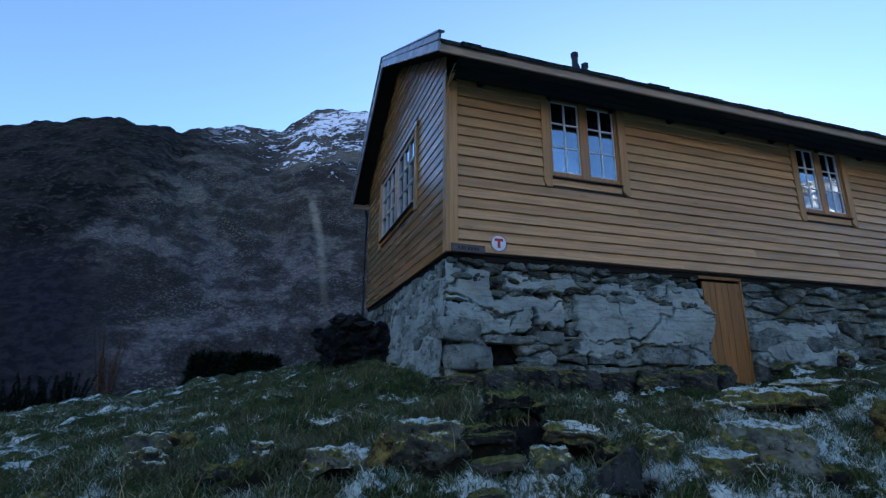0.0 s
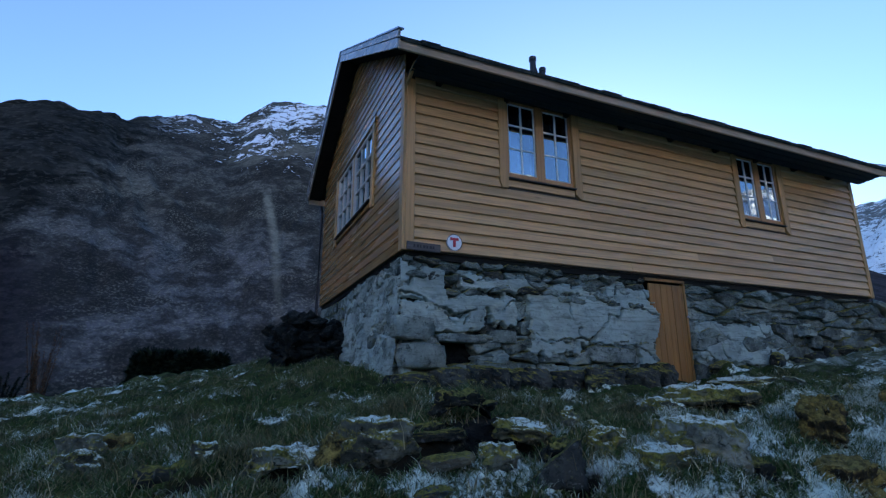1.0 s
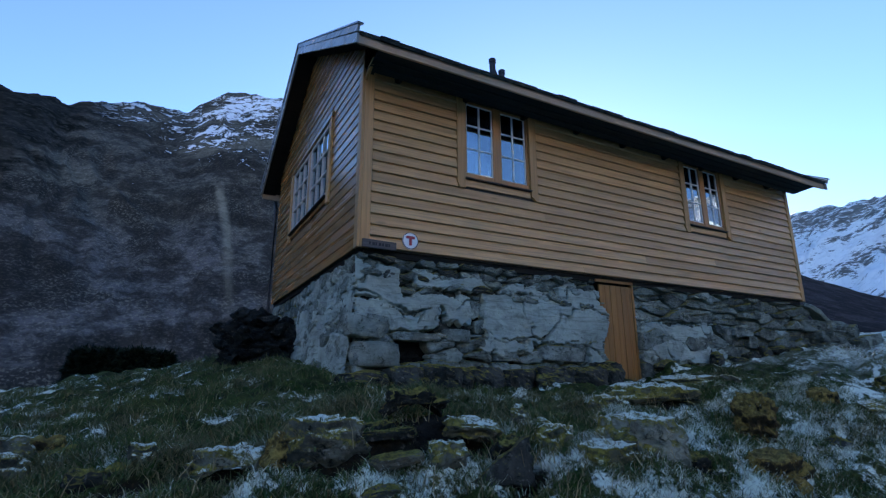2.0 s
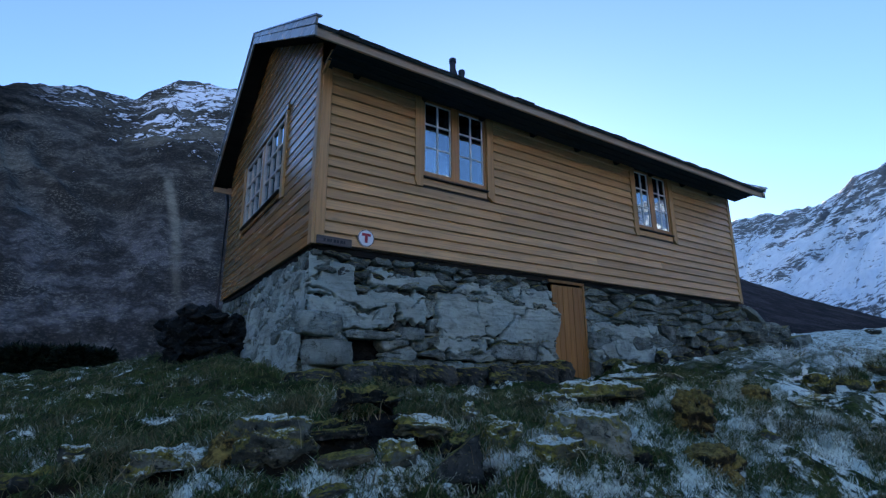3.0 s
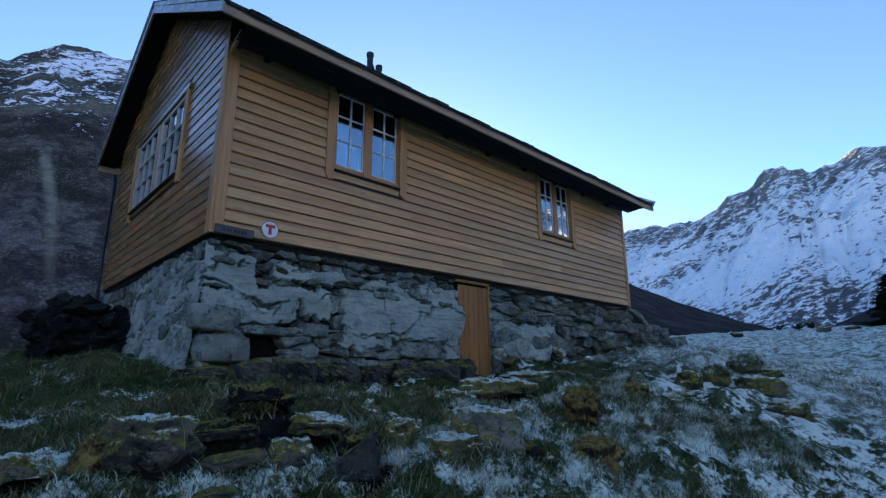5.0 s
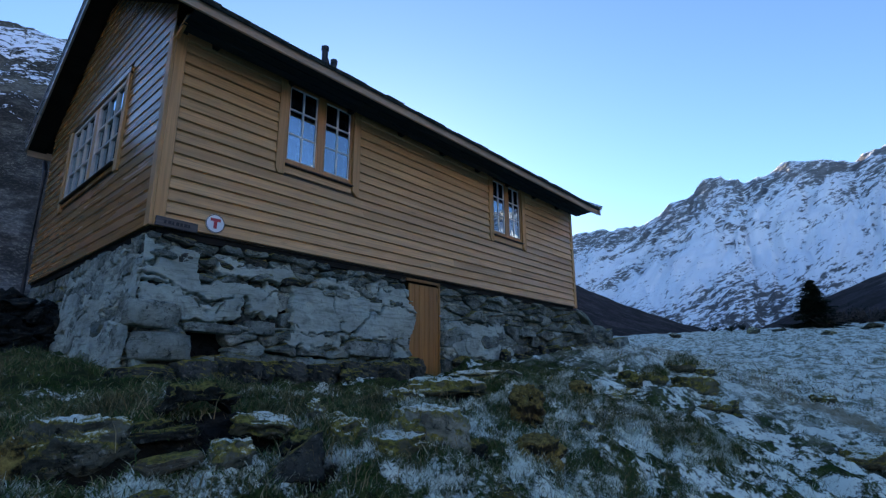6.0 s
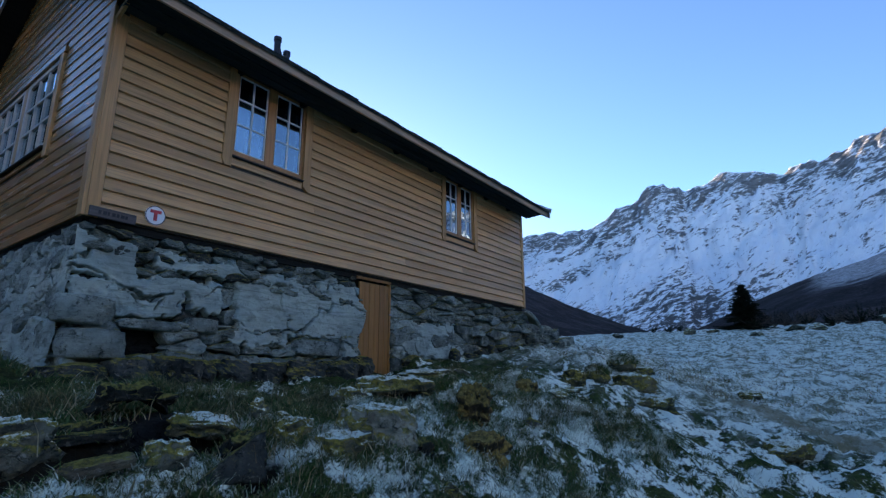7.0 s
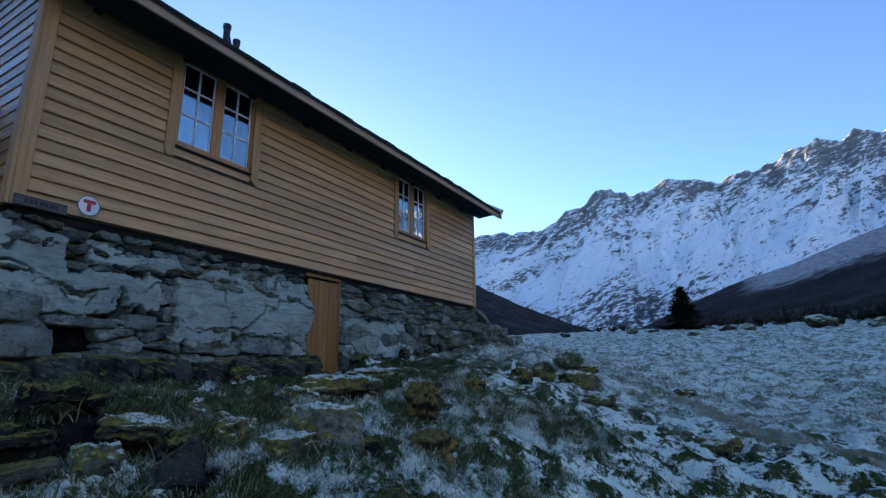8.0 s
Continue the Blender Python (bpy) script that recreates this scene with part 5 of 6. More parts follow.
def blades(name, roots, lengths, width, material, seed, lean=0.5, droop=0.6):
    """Grass blades as one mesh: each a bent strip that ends in a point."""
    rng = np.random.default_rng(seed)
    n = len(roots)
    a = rng.uniform(0, 2 * np.pi, n)
    side = np.stack([np.cos(a), np.sin(a), np.zeros(n)], 1)
    b = rng.uniform(0, 2 * np.pi, n)
    l = rng.uniform(0.1, 1.0, n) * lean
    way = np.stack([np.cos(b) * l, np.sin(b) * l, np.ones(n)], 1)
    way /= np.linalg.norm(way, axis=1)[:, None]
    L = lengths[:, None]
    w = (width * rng.uniform(0.6, 1.4, n))[:, None]
    p1 = roots + way * L * 0.5
    tip_way = way + np.stack([np.cos(b), np.sin(b), np.zeros(n)], 1) * droop * rng.uniform(0.2, 1.2, n)[:, None]
    tip_way[:, 2] *= 0.75
    p2 = p1 + tip_way / np.linalg.norm(tip_way, axis=1)[:, None] * L * 0.5
    v = np.empty((n, 5, 3))
    v[:, 0], v[:, 1] = roots - side * w, roots + side * w
    v[:, 2], v[:, 3] = p1 - side * w * 0.7, p1 + side * w * 0.7
    v[:, 4] = p2
    base = (np.arange(n) * 5)[:, None]
    tris = np.concatenate([base + np.array([[0, 1, 3]]), base + np.array([[0, 3, 2]]), base + np.array([[2, 3, 4]])], 1).reshape(-1)
    me = bpy.data.meshes.new(name)
    me.vertices.add(n * 5)
    me.vertices.foreach_set("co", v.reshape(-1))
    me.loops.add(len(tris))
    me.loops.foreach_set("vertex_index", tris.astype(np.int32))
    me.polygons.add(n * 3)
    me.polygons.foreach_set("loop_start", np.arange(0, n * 9, 3, dtype=np.int32))
    me.update(calc_edges=True)
    me.materials.append(material)
    return new(name, me)


M_TURF = grass_material("mossy_turf", [(0.08, 0.085, 0.02), (0.15, 0.125, 0.035), (0.05, 0.06, 0.016), (0.2, 0.16, 0.05), (0.07, 0.05, 0.02)])


# ---- boulders and slabs along the bank ----
def crag(x, y, size, mat, rnd, label, name="bank_rock", group="rocks along the terrace edge", lift=0.0, tilt=(0, 0), turn=0.0, arch=0.0, peak=0.15, lean=0.0, soft=0.5, chip=0.2, rugged=1.0, shaggy=1.0):
    """A weathered rock on the bank; arch hollows its underside, peak narrows its top and lean shifts it."""
    me = slab_mesh(name, size, rnd, 14, chip, soft)
    for v in me.vertices:
        u, t = v.co.x / size[0], v.co.z / size[2]
        if t < 0.1:
            v.co.z += arch * max(0.0, 1 - u * u) * min(1.0, 0.1 - t)
        s = min(max((t + 1) / 2, 0), 1)
        v.co.x = v.co.x * (1 - peak * s) + lean * s
        rough = noise.fractal(Vector((v.co.x * 9 + x * 7, v.co.y * 9, v.co.z * 12)), 0.9, 2.0, 4)
        cleft = noise.ridged_multi_fractal(Vector((v.co.x * 11 + x * 3, v.co.y * 11 + y, v.co.z * 16)), 0.9, 2.1, 4, 1.0, 2.0) - 1.0
        out = Vector((v.co.x / size[0], v.co.y / size[1], v.co.z / size[2])).normalized()
        v.co += out * (rough * 0.03 + cleft * 0.016) * min(1.0, size[2] / 0.07) * rugged
    me.polygons.foreach_set("use_smooth", [True] * len(me.polygons))
    me.materials.append(mat)
    ob = new(name, me)
    ob.matrix_world = pose(x, y, ground_z(x, y, True, False) + lift, tilt[0], tilt[1], turn)
    if shaggy:
        # grass and moss that grow over its top and hang from its edges
        roots, lens = [], []
        tops = [p for p in me.polygons if p.normal.z > 0.15]
        for i in range(int(shaggy * 4200 * size[0] * size[1] ** 0.5)):
            p = rnd.choice(tops)
            if fbm(p.center.x * 8 + x, p.center.y * 8, y, 2) < rnd.uniform(-0.25, 0.35):
                continue
            roots.append(tuple(p.center + Vector((rnd.uniform(-0.01, 0.01), rnd.uniform(-0.01, 0.01), -0.006))))
            lens.append(rnd.uniform(0.015, 0.05))
        if roots:
            mop = blades("grass_fringe", np.array(roots), np.array(lens), 0.0026, M_GRASS if mat not in (M_RUSTMOSS, M_MOSSROCK) else M_TURF, int(x * 100 + y * 1000), 1.4, 1.8)
            mop.parent = ob
            tagged(mop, kind="stuff")
    return tagged(ob, label, "rock", group)


def bank_stones():
    rnd = random.Random(3)
    frosty = "mossy grey boulder with hoar frost on top"
    mossy = "boulder covered in yellow-green moss"
    # the broken edge of the terrace, from the hollow under the turf to the leaning rock
    crag(0.38, 2.74, (0.19, 0.13, 0.085), M_ROCKFROST, rnd, "arched turf-topped rock over a dark hollow", lift=-0.06, arch=0.1, turn=8)
    # the dark stones set into the hollows are added to give their shade
    crag(0.36, 2.86, (0.2, 0.09, 0.1), M_DARKROCK, rnd, "dark filler stone for the shade at the back of a hollow", lift=-0.1)
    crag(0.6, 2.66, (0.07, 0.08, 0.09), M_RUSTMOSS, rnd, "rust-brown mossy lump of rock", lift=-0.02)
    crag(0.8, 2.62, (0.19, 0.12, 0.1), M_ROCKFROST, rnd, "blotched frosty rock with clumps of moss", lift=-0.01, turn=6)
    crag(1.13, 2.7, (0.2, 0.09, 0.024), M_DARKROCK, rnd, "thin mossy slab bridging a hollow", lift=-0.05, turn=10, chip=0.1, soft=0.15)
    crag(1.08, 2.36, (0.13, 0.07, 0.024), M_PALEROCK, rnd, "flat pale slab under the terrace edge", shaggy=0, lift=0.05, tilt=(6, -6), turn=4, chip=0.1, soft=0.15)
    crag(1.13, 2.75, (0.24, 0.06, 0.1), M_DARKROCK, rnd, "dark filler stone for the shade at the back of a hollow", lift=-0.11, turn=8)
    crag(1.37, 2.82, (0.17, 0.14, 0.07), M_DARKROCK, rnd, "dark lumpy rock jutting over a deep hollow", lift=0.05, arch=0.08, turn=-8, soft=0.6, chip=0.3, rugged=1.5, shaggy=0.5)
    crag(1.5, 2.86, (0.34, 0.08, 0.14), M_JOINT, rnd, "black filler rock for the shade deep in the hollow", lift=-0.16, turn=-4, shaggy=0)
    crag(1.66, 2.64, (0.17, 0.1, 0.05), M_MOSSROCK, rnd, "tilted mossy slab with frost", lift=0.01, tilt=(8, 7), turn=-6)
    crag(1.6, 2.33, (0.2, 0.07, 0.115), M_DARKSLATE, rnd, "pointed dark rock tilted against the bank", lift=0.02, tilt=(-16, 0), turn=-6, peak=0.9, lean=0.2, soft=0.05, chip=0.1, rugged=0.6, shaggy=0)
    crag(1.78, 2.42, (0.13, 0.09, 0.09), M_DARKROCK, rnd, "dark rock beside a hollow", lift=-0.05)
    crag(1.34, 2.36, (0.1, 0.07, 0.055), M_ROCKFROST, rnd, frosty, lift=-0.01)
    crag(1.58, 1.98, (0.17, 0.1, 0.075), M_MOSSROCK, rnd, mossy, lift=-0.01)
    crag(2.08, 2.42, (0.12, 0.08, 0.07), M_MOSSROCK, rnd, mossy, lift=0.0)
    crag(1.98, 2.62, (0.06, 0.05, 0.06), M_ROCKFROST, rnd, frosty, lift=0.02)
    # the large boulder with moss at its foot
    crag(2.52, 2.15, (0.22, 0.17, 0.14), M_BIGROCK, rnd, "large grey boulder with yellow moss and hoar frost", "boulder", rugged=1.2, shaggy=0.25, lift=0.05, turn=-12, peak=0.25, lean=-0.04, soft=0.5)
    crag(2.2, 2.16, (0.16, 0.12, 0.08), M_MOSSROCK, rnd, mossy, lift=-0.02)
    crag(2.72, 2.0, (0.1, 0.08, 0.07), M_DARKROCK, rnd, "dark stone under the boulder", lift=-0.04)
    # the long overhanging slab and the rusty boulder
    crag(3.5, 2.93, (0.4, 0.18, 0.11), M_MOSSROCK, rnd, "long mossy slab jutting over a dark hollow", lift=0.01, arch=0.1, turn=-14)
    # added rock, black for the shade under the slab
    crag(3.62, 2.96, (0.34, 0.08, 0.14), M_JOINT, rnd, "black filler rock for the shade deep in the hollow", lift=-0.13, turn=-14, shaggy=0)
    crag(3.05, 2.92, (0.16, 0.1, 0.07), M_ROCKFROST, rnd, frosty, lift=0.0)
    crag(3.56, 2.16, (0.15, 0.14, 0.145), M_RUSTMOSS, rnd, "boulder wrapped in rust-brown moss and dead grass", "boulder", lift=0.05, peak=0.4, soft=0.6, chip=0.28, rugged=1.7)
    crag(3.22, 1.88, (0.24, 0.16, 0.11), M_RUSTMOSS, rnd, "low boulder under rusty and yellow moss", "boulder", lift=-0.04, soft=0.6, chip=0.28, rugged=1.7)
    crag(5.35, 3.95, (0.42, 0.26, 0.07), M_MOSSROCK, rnd, "flat boulder under bright yellow-green moss", "boulder", lift=0.0, turn=-10, soft=0.6)
    crag(5.3, 2.58, (0.14, 0.12, 0.12), M_RUSTMOSS, rnd, "boulder wrapped in rust-brown moss and dead grass", "boulder", lift=0.05, soft=0.6)
    for x, y, w, h in ((6.98, 2.7, 0.22, 0.17), (7.95, 2.2, 0.28, 0.2), (7.55, 1.8, 0.3, 0.15), (7.25, 0.38, 0.32, 0.13), (9.7, 2.5, 0.22, 0.11), (4.3, 3.3, 0.18, 0.08), (10.4, 1.0, 0.25, 0.1)):
        crag(x, y, (w, w * 0.7, h * 0.7), M_MOSSROCK, rnd, mossy, "boulder", lift=h * 0.25, turn=rnd.uniform(-30, 30), soft=0.55)
    # the frosted pair on the lower side of the terrace
    crag(-0.62, 3.48, (0.12, 0.1, 0.075), M_ROCKFROST, rnd, frosty, lift=0.02)
    crag(-0.66, 3.72, (0.13, 0.1, 0.09), M_ROCKFROST, rnd, frosty, lift=0.03)
    crag(-0.5, 3.84, (0.12, 0.09, 0.1), M_RUSTMOSS, rnd, "rust-brown mossy rock with a dark hollow beside it", lift=0.04)
    crag(-0.38, 3.72, (0.08, 0.08, 0.07), M_DARKROCK, rnd, "dark stone beside a frosted rock", lift=-0.01)
    # added stone, dark for the shade in the hollow
    crag(-0.1, 2.94, (0.2, 0.07, 0.09), M_DARKROCK, rnd, "dark filler stone for the shade at the back of a hollow", lift=-0.07)
    crag(0.02, 2.98, (0.07, 0.06, 0.06), M_ROCKFROST, rnd, frosty, lift=0.03)
    # half-buried rocks and small stones in the grass
    for i in range(12):
        x, y = rnd.uniform(-1.2, 6.5), rnd.gauss(2.3, 0.4)
        s = rnd.uniform(0.06, 0.12)
        mat = rnd.choice([M_ROCKFROST, M_MOSSROCK, M_MOSSROCK, M_ROCK])
        boulder(x, y, (s * rnd.uniform(1, 1.5), s, s * rnd.uniform(0.5, 0.8)), mat, rnd, mossy if mat == M_MOSSROCK else frosty, 0.45, "half_buried_rock", "half-buried rocks on the bank")
    for i in range(46):
        x, y = rnd.uniform(-2.0, 9.0), rnd.uniform(1.3, 3.6)
        s = rnd.uniform(0.03, 0.08)
        boulder(x, y, (s * rnd.uniform(1, 1.6), s, s * rnd.uniform(0.5, 0.8)), rnd.choice([M_ROCK, M_ROCKFROST, M_MOSSROCK]), rnd, "small rough stone in the frosty grass", 0.35, "field_stone", "stones in the grass")


M_PALEROCK = stone_material("pale_tan_rock", (0.28, 0.25, 0.16), (0.09, 0.08, 0.055), 0.05, 0.3)
M_DARKSLATE = stone_material("smooth_dark_rock", (0.1, 0.105, 0.085), (0.03, 0.032, 0.027), 0.04, 0.15, layers=0.2)
M_BIGROCK = stone_material("grey_boulder", (0.38, 0.4, 0.31), (0.07, 0.075, 0.058), 0.32, 0.3, True, 0.3)
M_RUSTMOSS = stone_material("rusty_moss", (0.09, 0.06, 0.032), (0.02, 0.016, 0.01), 0.42, 0.1, layers=0.0, tones=((0.04, 0.028, 0.011), (0.3, 0.215, 0.06)))
M_ROCKFROST = stone_material("frosted_field_rock", (0.2, 0.21, 0.155), (0.03, 0.031, 0.024), 0.26, 0.3, True, 0.15)
M_MOSSROCK = stone_material("moss_covered_rock", (0.17, 0.17, 0.11), (0.03, 0.032, 0.02), 0.4, 0.2, True, 0.1)
bank_stones()


# ---- meadow ----
def meadow_grass():
    rnd = random.Random(15)
    roots, lens = [], []
    for i in range(125000):
        # tufts thin out with distance
        if i % 5 < 3:
            x, y = rnd.uniform(-2.2, 6.0), rnd.uniform(1.2, 4.0)
        elif i % 5 == 3:
            x, y = rnd.uniform(-5.5, 2.0), rnd.uniform(3.0, 9.0)
        else:
            x = rnd.uniform(-6, 16)
            y = rnd.uniform(0.9 if x < 2.5 else -2.5, 4.85 if 1.6 < x < 10 else 9.0)
        if 1.5 < x < 11 and y > 4.72 or hollow(x, y) > 0.05:
            continue
        dens = 0.6 + 0.7 * fbm(x * 0.8, y * 0.8, 2.0, 3) + (0.25 if 1.8 < y < 3 else 0)
        if rnd.random() > dens:
            continue
        d = math.hypot(x, y)
        k = 7 if d < 6 else 5
        z = ground_z(x, y)
        tall = 0.03 + 0.05 * rnd.random() ** 2 + 0.03 * max(0, fbm(x * 0.5, y * 0.5, 6.0, 2))
        if y > 3.1 and x < 2.2:
            tall *= 1.7
        elif x > 3.5:
            tall *= 1.15
        for j in range(k):
            roots.append((x + rnd.gauss(0, 0.03), y + rnd.gauss(0, 0.03), z - 0.015))
            lens.append(tall * rnd.uniform(0.6, 1.5) * (1 if d < 4.5 else 0.85))
    ob = blades("grass", np.array(roots), np.array(lens), 0.0028, M_GRASS, 5, 1.3, 1.4)
    tagged(ob, "short dark green and straw-coloured grass edged with frost", "grass", kind="stuff")


meadow_grass()


def field_grass():
    """Frosted tufts out on the open field."""
    rnd = random.Random(16)
    roots, lens = [], []
    for i in range(16000):
        d = 10 + 43 * rnd.random() ** 1.6
        x, y = bearing(rnd.uniform(64, 106), d)
        if y > 4.6 and x < 11.5 or fbm(x * 0.5, y * 0.9, 4.0, 3) < rnd.uniform(-0.5, 0.3):
            continue
        z = ground_z(x, y)
        tall = (0.035 + 0.06 * rnd.random() ** 2) * (1 + d * 0.015)
        for j in range(6):
            roots.append((x + rnd.gauss(0, 0.06 + d * 0.003), y + rnd.gauss(0, 0.06 + d * 0.003), z - 0.02))
            lens.append(tall * rnd.uniform(0.6, 1.4))
    ob = blades("field_grass", np.array(roots), np.array(lens), 0.009, M_FIELD, 9, 1.4, 1.6)
    tagged(ob, "pale straw grass whitened by frost on the open field", "grass", kind="stuff")


def bearing(az, dist):
    return dist * math.sin(radians(az)), dist * math.cos(radians(az))


M_FIELD = grass_material("frosted_straw", [(0.2, 0.17, 0.1), (0.5, 0.49, 0.45), (0.12, 0.12, 0.055), (0.6, 0.59, 0.55), (0.28, 0.23, 0.13)], True)
field_grass()


def tussock(x, y, r, h, material, seed, label):
    """A hummock of moss and turf under a mop of hanging grass."""
    rnd = random.Random(seed)
    z = ground_z(x, y)
    me = boulder_mesh("mound", (r, r * 0.85, h), rnd, 3, 0.2, 0.3)
    me.materials.append(M_MOSSROCK)
    mound = new("tussock", me)
    mound.matrix_world = pose(x, y, z + h * 0.35)
    roots, lens = [], []
    for i in range(1500):
        a, e = rnd.uniform(0, 2 * math.pi), math.asin(rnd.uniform(0.1, 1))
        roots.append((r * 0.92 * math.cos(a) * math.cos(e), r * 0.8 * math.sin(a) * math.cos(e), h * 0.9 * math.sin(e)))
        lens.append(rnd.uniform(0.06, 0.16))
    mop = blades("grass_mop", np.array(roots), np.array(lens), 0.004, material, seed, 1.3, 2.2)
    mop.parent = mound
    tagged(mound, label, "grass tussock", "tussocks on the bank")


tussock(7.6, 2.6, 0.22, 0.14, M_GRASS, 102, "dark green grass tussock with moss")
tussock(9.2, 2.7, 0.3, 0.16, M_GRASS, 103, "dark green grass tussock with moss")


def straw_stalks():
    """Dry stalks that hang over the rocks and stand out of the turf."""
    rnd = random.Random(19)
    roots, lens = [], []
    for i in range(230):
        x = rnd.uniform(-1.5, 5.5)
        y = 2.6 + 0.25 * math.sin(2 * x) + rnd.gauss(0, 0.35) - 0.06 * max(x - 2, 0)
        z = ground_z(x, y, True, False)
        for j in range(rnd.randint(1, 5)):
            roots.append((x + rnd.gauss(0, 0.04), y + rnd.gauss(0, 0.04), z))
            lens.append(rnd.uniform(0.06, 0.2))
    ob = blades("dry_stalks", np.array(roots), np.array(lens), 0.0022, M_STRAW, 23, 0.9, 1.0)
    tagged(ob, "dry straw stalks among the rocks", "grass", kind="stuff")


M_STRAW = grass_material("dry_straw", [(0.34, 0.27, 0.15), (0.22, 0.16, 0.08), (0.42, 0.36, 0.22)], False)
straw_stalks()


# ---- trees and bushes ----
def needle_material(name, a, b):
    k = Mat(name, 0.7)
    k.spec(0.1)
    c = k.mix(k.step(k.island(), 0.2, 0.8), a, b)
    k.color(c)
    return k.m


M_SPRUCE = needle_material("spruce_needles", (0.004, 0.008, 0.004), (0.011, 0.018, 0.008))
M_BARK = wood("grey_bark", (0.1, 0.085, 0.07), (0.05, 0.042, 0.035), 2, 0.9)
M_RUSTLEAF = needle_material("rusty_leaves", (0.07, 0.035, 0.02), (0.12, 0.055, 0.025))
M_TWIG = needle_material("bare_birch_twigs", (0.05, 0.04, 0.036), (0.09, 0.075, 0.065))


def spray(place, way, length, width, n, rnd, verts, faces):
    """A spray of n needles or leaves round a branch."""
    for i in range(n):
        t = rnd.random()
        p = place + way * length * t
        d = Vector((rnd.gauss(0, 1), rnd.gauss(0, 1), rnd.gauss(0, 0.6)))
        d.normalize()
        s = d.cross(Vector((rnd.gauss(0, 1), rnd.gauss(0, 1), rnd.gauss(0, 1)))).normalized()
        l = width * rnd.uniform(0.5, 1.2) * (1.1 - 0.6 * t)
        b = len(verts)
        verts += [p - s * l * 0.16, p + s * l * 0.16, p + d * l]
        faces.append((b, b + 1, b + 2))


def conifer(x, y, height, spread, seed, label, name="spruce_tree", z=None, density=1.0, taper=0.85):
    rnd = random.Random(seed)
    z = ground_z(x, y) - 0.05 if z is None else z
    tree = tagged(empty(name, (x, y, z)), label, "tree")
    part("trunk", tube([(0, 0, 0), (0.02, 0, height * 0.5), (0, 0, height * 0.97)], [height * 0.025, height * 0.015, 0.01], 7), M_BARK, tree)
    verts, faces = [], []
    levels = int(height * 4.5)
    for i in range(levels):
        f = i / levels
        zz = height * (0.03 + 0.95 * f)
        reach = spread * (1 - f) ** taper * rnd.uniform(0.75, 1.15) + 0.06
        for j in range(int(7 + 5 * (1 - f))):
            a = rnd.uniform(0, 2 * math.pi)
            r = reach * rnd.uniform(0.7, 1.12)
            way = Vector((math.cos(a), math.sin(a), rnd.uniform(-0.35, 0.1)))
            spray(Vector((0, 0, zz)), way, r, 0.2 * height / 4 + 0.05, int(85 * density * (0.3 + r / spread)), rnd, verts, faces)
    mesh_object("crown", verts, faces, M_SPRUCE, tree)
    return tree


def shrub(x, y, size, seed, material, label, z=None, n=900, name="shrub", leaf=None):
    rnd = random.Random(seed)
    z = ground_z(x, y) if z is None else z
    bush = tagged(empty(name, (x, y, z)), label, "bush")
    stems = bmesh.new()
    verts, faces = [], []
    for i in range(16):
        a = rnd.uniform(0, 2 * math.pi)
        way = Vector((math.cos(a) * rnd.uniform(0.2, 1.0) * size[0], math.sin(a) * rnd.uniform(0.2, 1) * size[1], size[2] * rnd.uniform(0.6, 1.05)))
        t = tube([(0, 0, 0), way * 0.5 + Vector((0, 0, size[2] * 0.08)), way], [0.012 * size[2], 0.007 * size[2], 0.002 * size[2]], 4)
        me = bpy.data.meshes.new("tmp")
        t.to_mesh(me)
        t.free()
        stems.from_mesh(me)
        bpy.data.meshes.remove(me)
        spray(way * 0.25, way.normalized(), way.length * 0.85, leaf or max(size) * 0.16, n // 16, rnd, verts, faces)
    tagged(part("stems", stems, M_BARK, bush), kind="stuff")
    mesh_object("foliage", verts, faces, material, bush)
    return bush


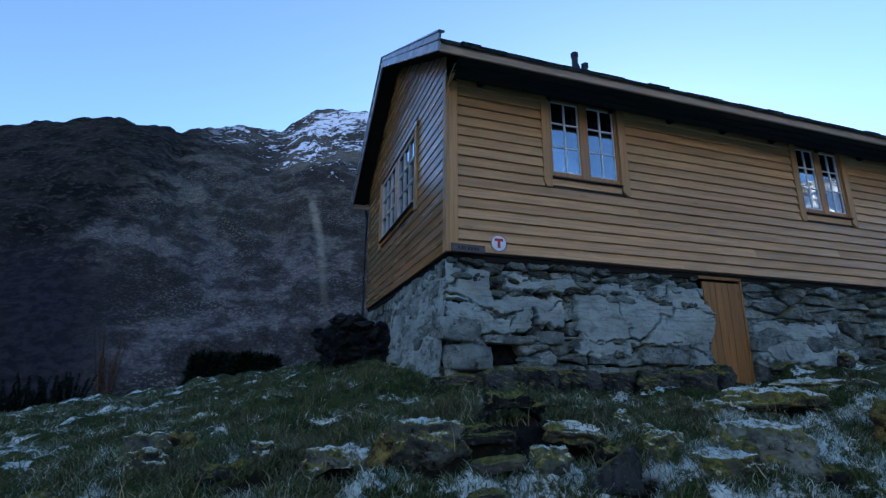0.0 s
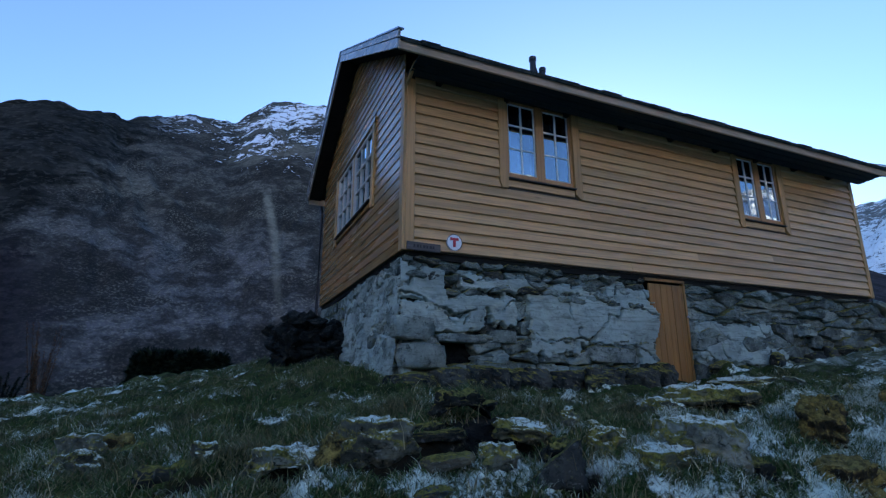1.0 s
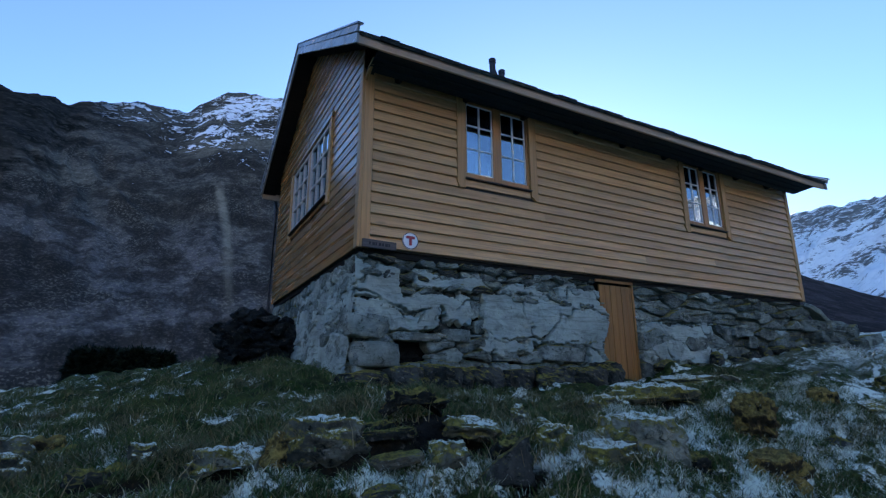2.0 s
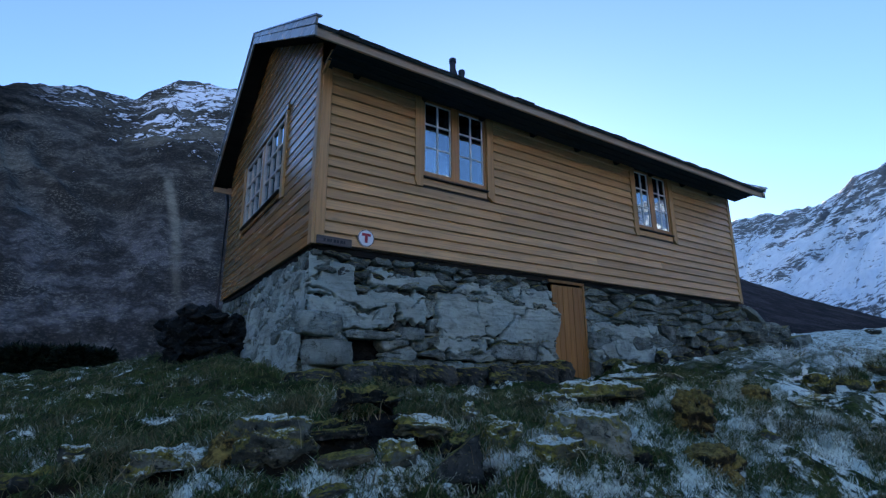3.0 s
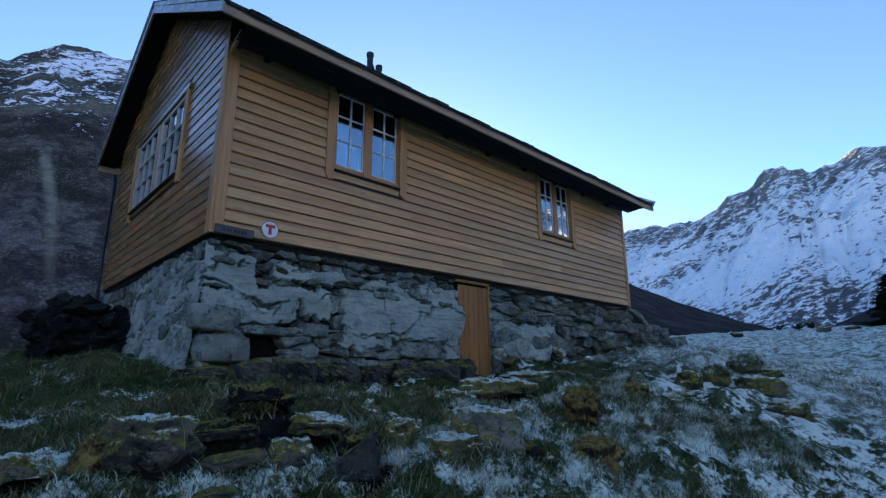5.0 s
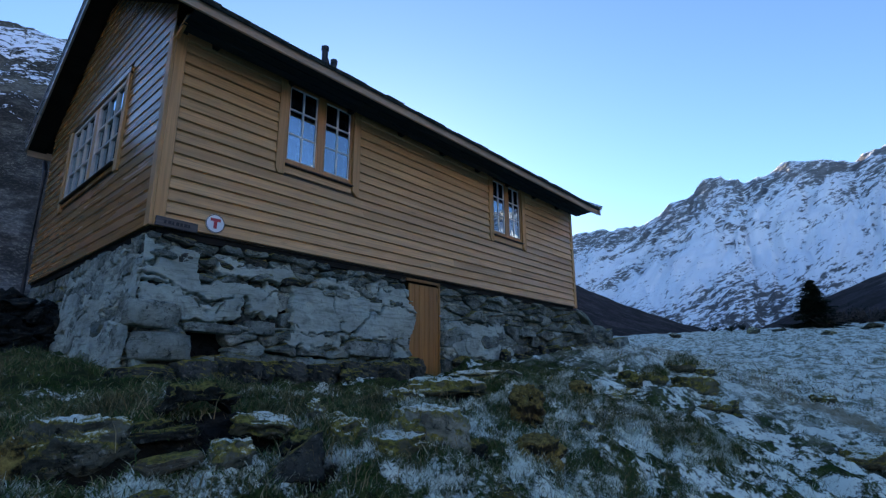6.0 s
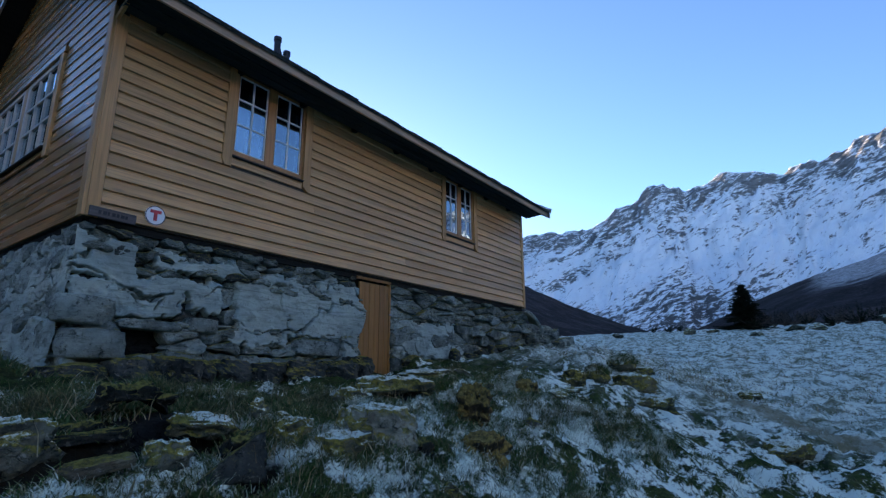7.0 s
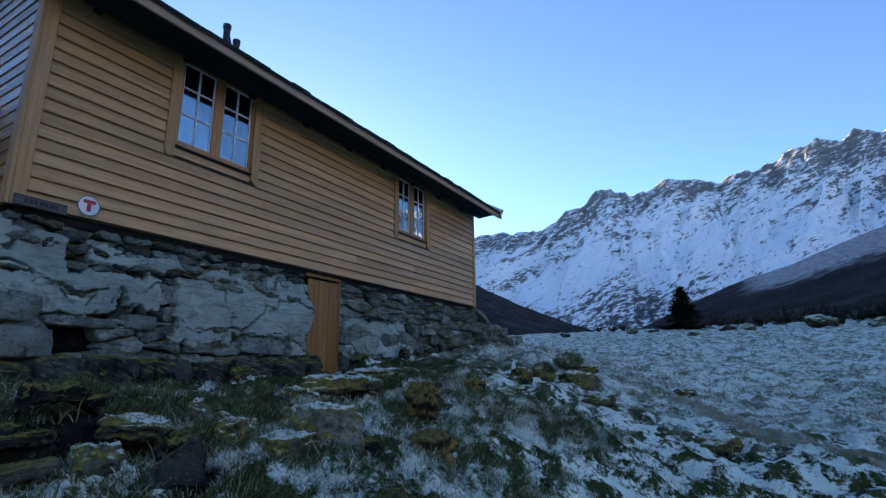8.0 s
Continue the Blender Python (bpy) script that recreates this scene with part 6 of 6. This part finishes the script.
def far_plants():
    x, y = bearing(84.8, 58)
    conifer(x, y, 4.7, 2.5, 60, "dark green spruce standing alone on the field's edge", density=4.0, taper=0.72)
    # dense dark plantation below the crest
    rnd = random.Random(61)
    for i in range(17):
        x, y = bearing(-6.3 + 0.42 * i, 34 + rnd.uniform(-2, 2))
        top = 1.6 + math.hypot(x, y) * math.tan(radians(3.0 + rnd.uniform(-0.1, 0.3)))
        z = ground_z(x, y) - 0.1
        t = conifer(x, y, top - z, 1.3, 62 + i, "dark spruce in a dense row below the meadow", "plantation_spruce", z, 2.0, 0.3)
        tagged(t, group="row of dark spruces")
    for az, d, s in ((-20.6, 20, (0.7, 0.8, 1.6)), (-19.0, 20, (0.7, 0.8, 1.75)), (-17.6, 21, (0.6, 0.8, 1.8)), (-16.3, 21, (0.6, 0.8, 1.6))):
        x, y = bearing(az, d)
        shrub(x, y, s, int(80 - az), M_SPRUCE, "dark juniper bush below the meadow's edge", 1.6 + d * math.tan(radians(0.25)) - s[2], 9000, leaf=0.12)
    x, y = bearing(-13.8, 40)
    shrub(x, y, (1.7, 1.7, 6.3), 90, M_RUSTLEAF, "slender birch with rust-brown autumn leaves", -1.8, 7000, "birch", 0.2)
    for az, d, s in ((91.3, 56, 0.8), (97.5, 52, 0.9), (88.0, 66, 0.9), (90, 70, 1.0), (76.5, 62, 0.8), (78.0, 62, 0.9), (79.0, 64, 0.7)):
        x, y = bearing(az, d)
        shrub(x, y, (s * 1.2, s, s), int(az * 10), M_SPRUCE, "low dark juniper bush at the field's edge", None, 1800, leaf=0.14)
    rnd = random.Random(94)
    for i in range(24):
        x, y = bearing(85.5 + i * 0.8 + rnd.uniform(-0.4, 0.4), rnd.uniform(56, 68))
        s = rnd.uniform(1.0, 1.8)
        shrub(x, y, (s * 1.5, s * 1.2, s), 300 + i, rnd.choice([M_SPRUCE, M_TWIG, M_SPRUCE]), "dark thicket beyond the field's crest", None, 1600, "thicket", 0.2)
    rnd = random.Random(95)
    for az, d, s in ((79.8, 52, (0.7, 0.5, 0.42)), (88.6, 50, (1.4, 0.8, 0.32)), (90.2, 50, (0.9, 0.7, 0.4)), (96.2, 48, (2.4, 1.4, 0.75)), (100, 46, (1.3, 0.8, 0.4)), (85.6, 40, (0.5, 0.4, 0.2)), (73, 50, (0.8, 0.5, 0.2)), (82.0, 55, (0.9, 0.6, 0.25))):
        x, y = bearing(az, d)
        boulder(x, y, s, M_ROCKFROST, rnd, "frosted boulder on the far side of the field", 0.2, "field_boulder", "boulders across the field")


far_plants()
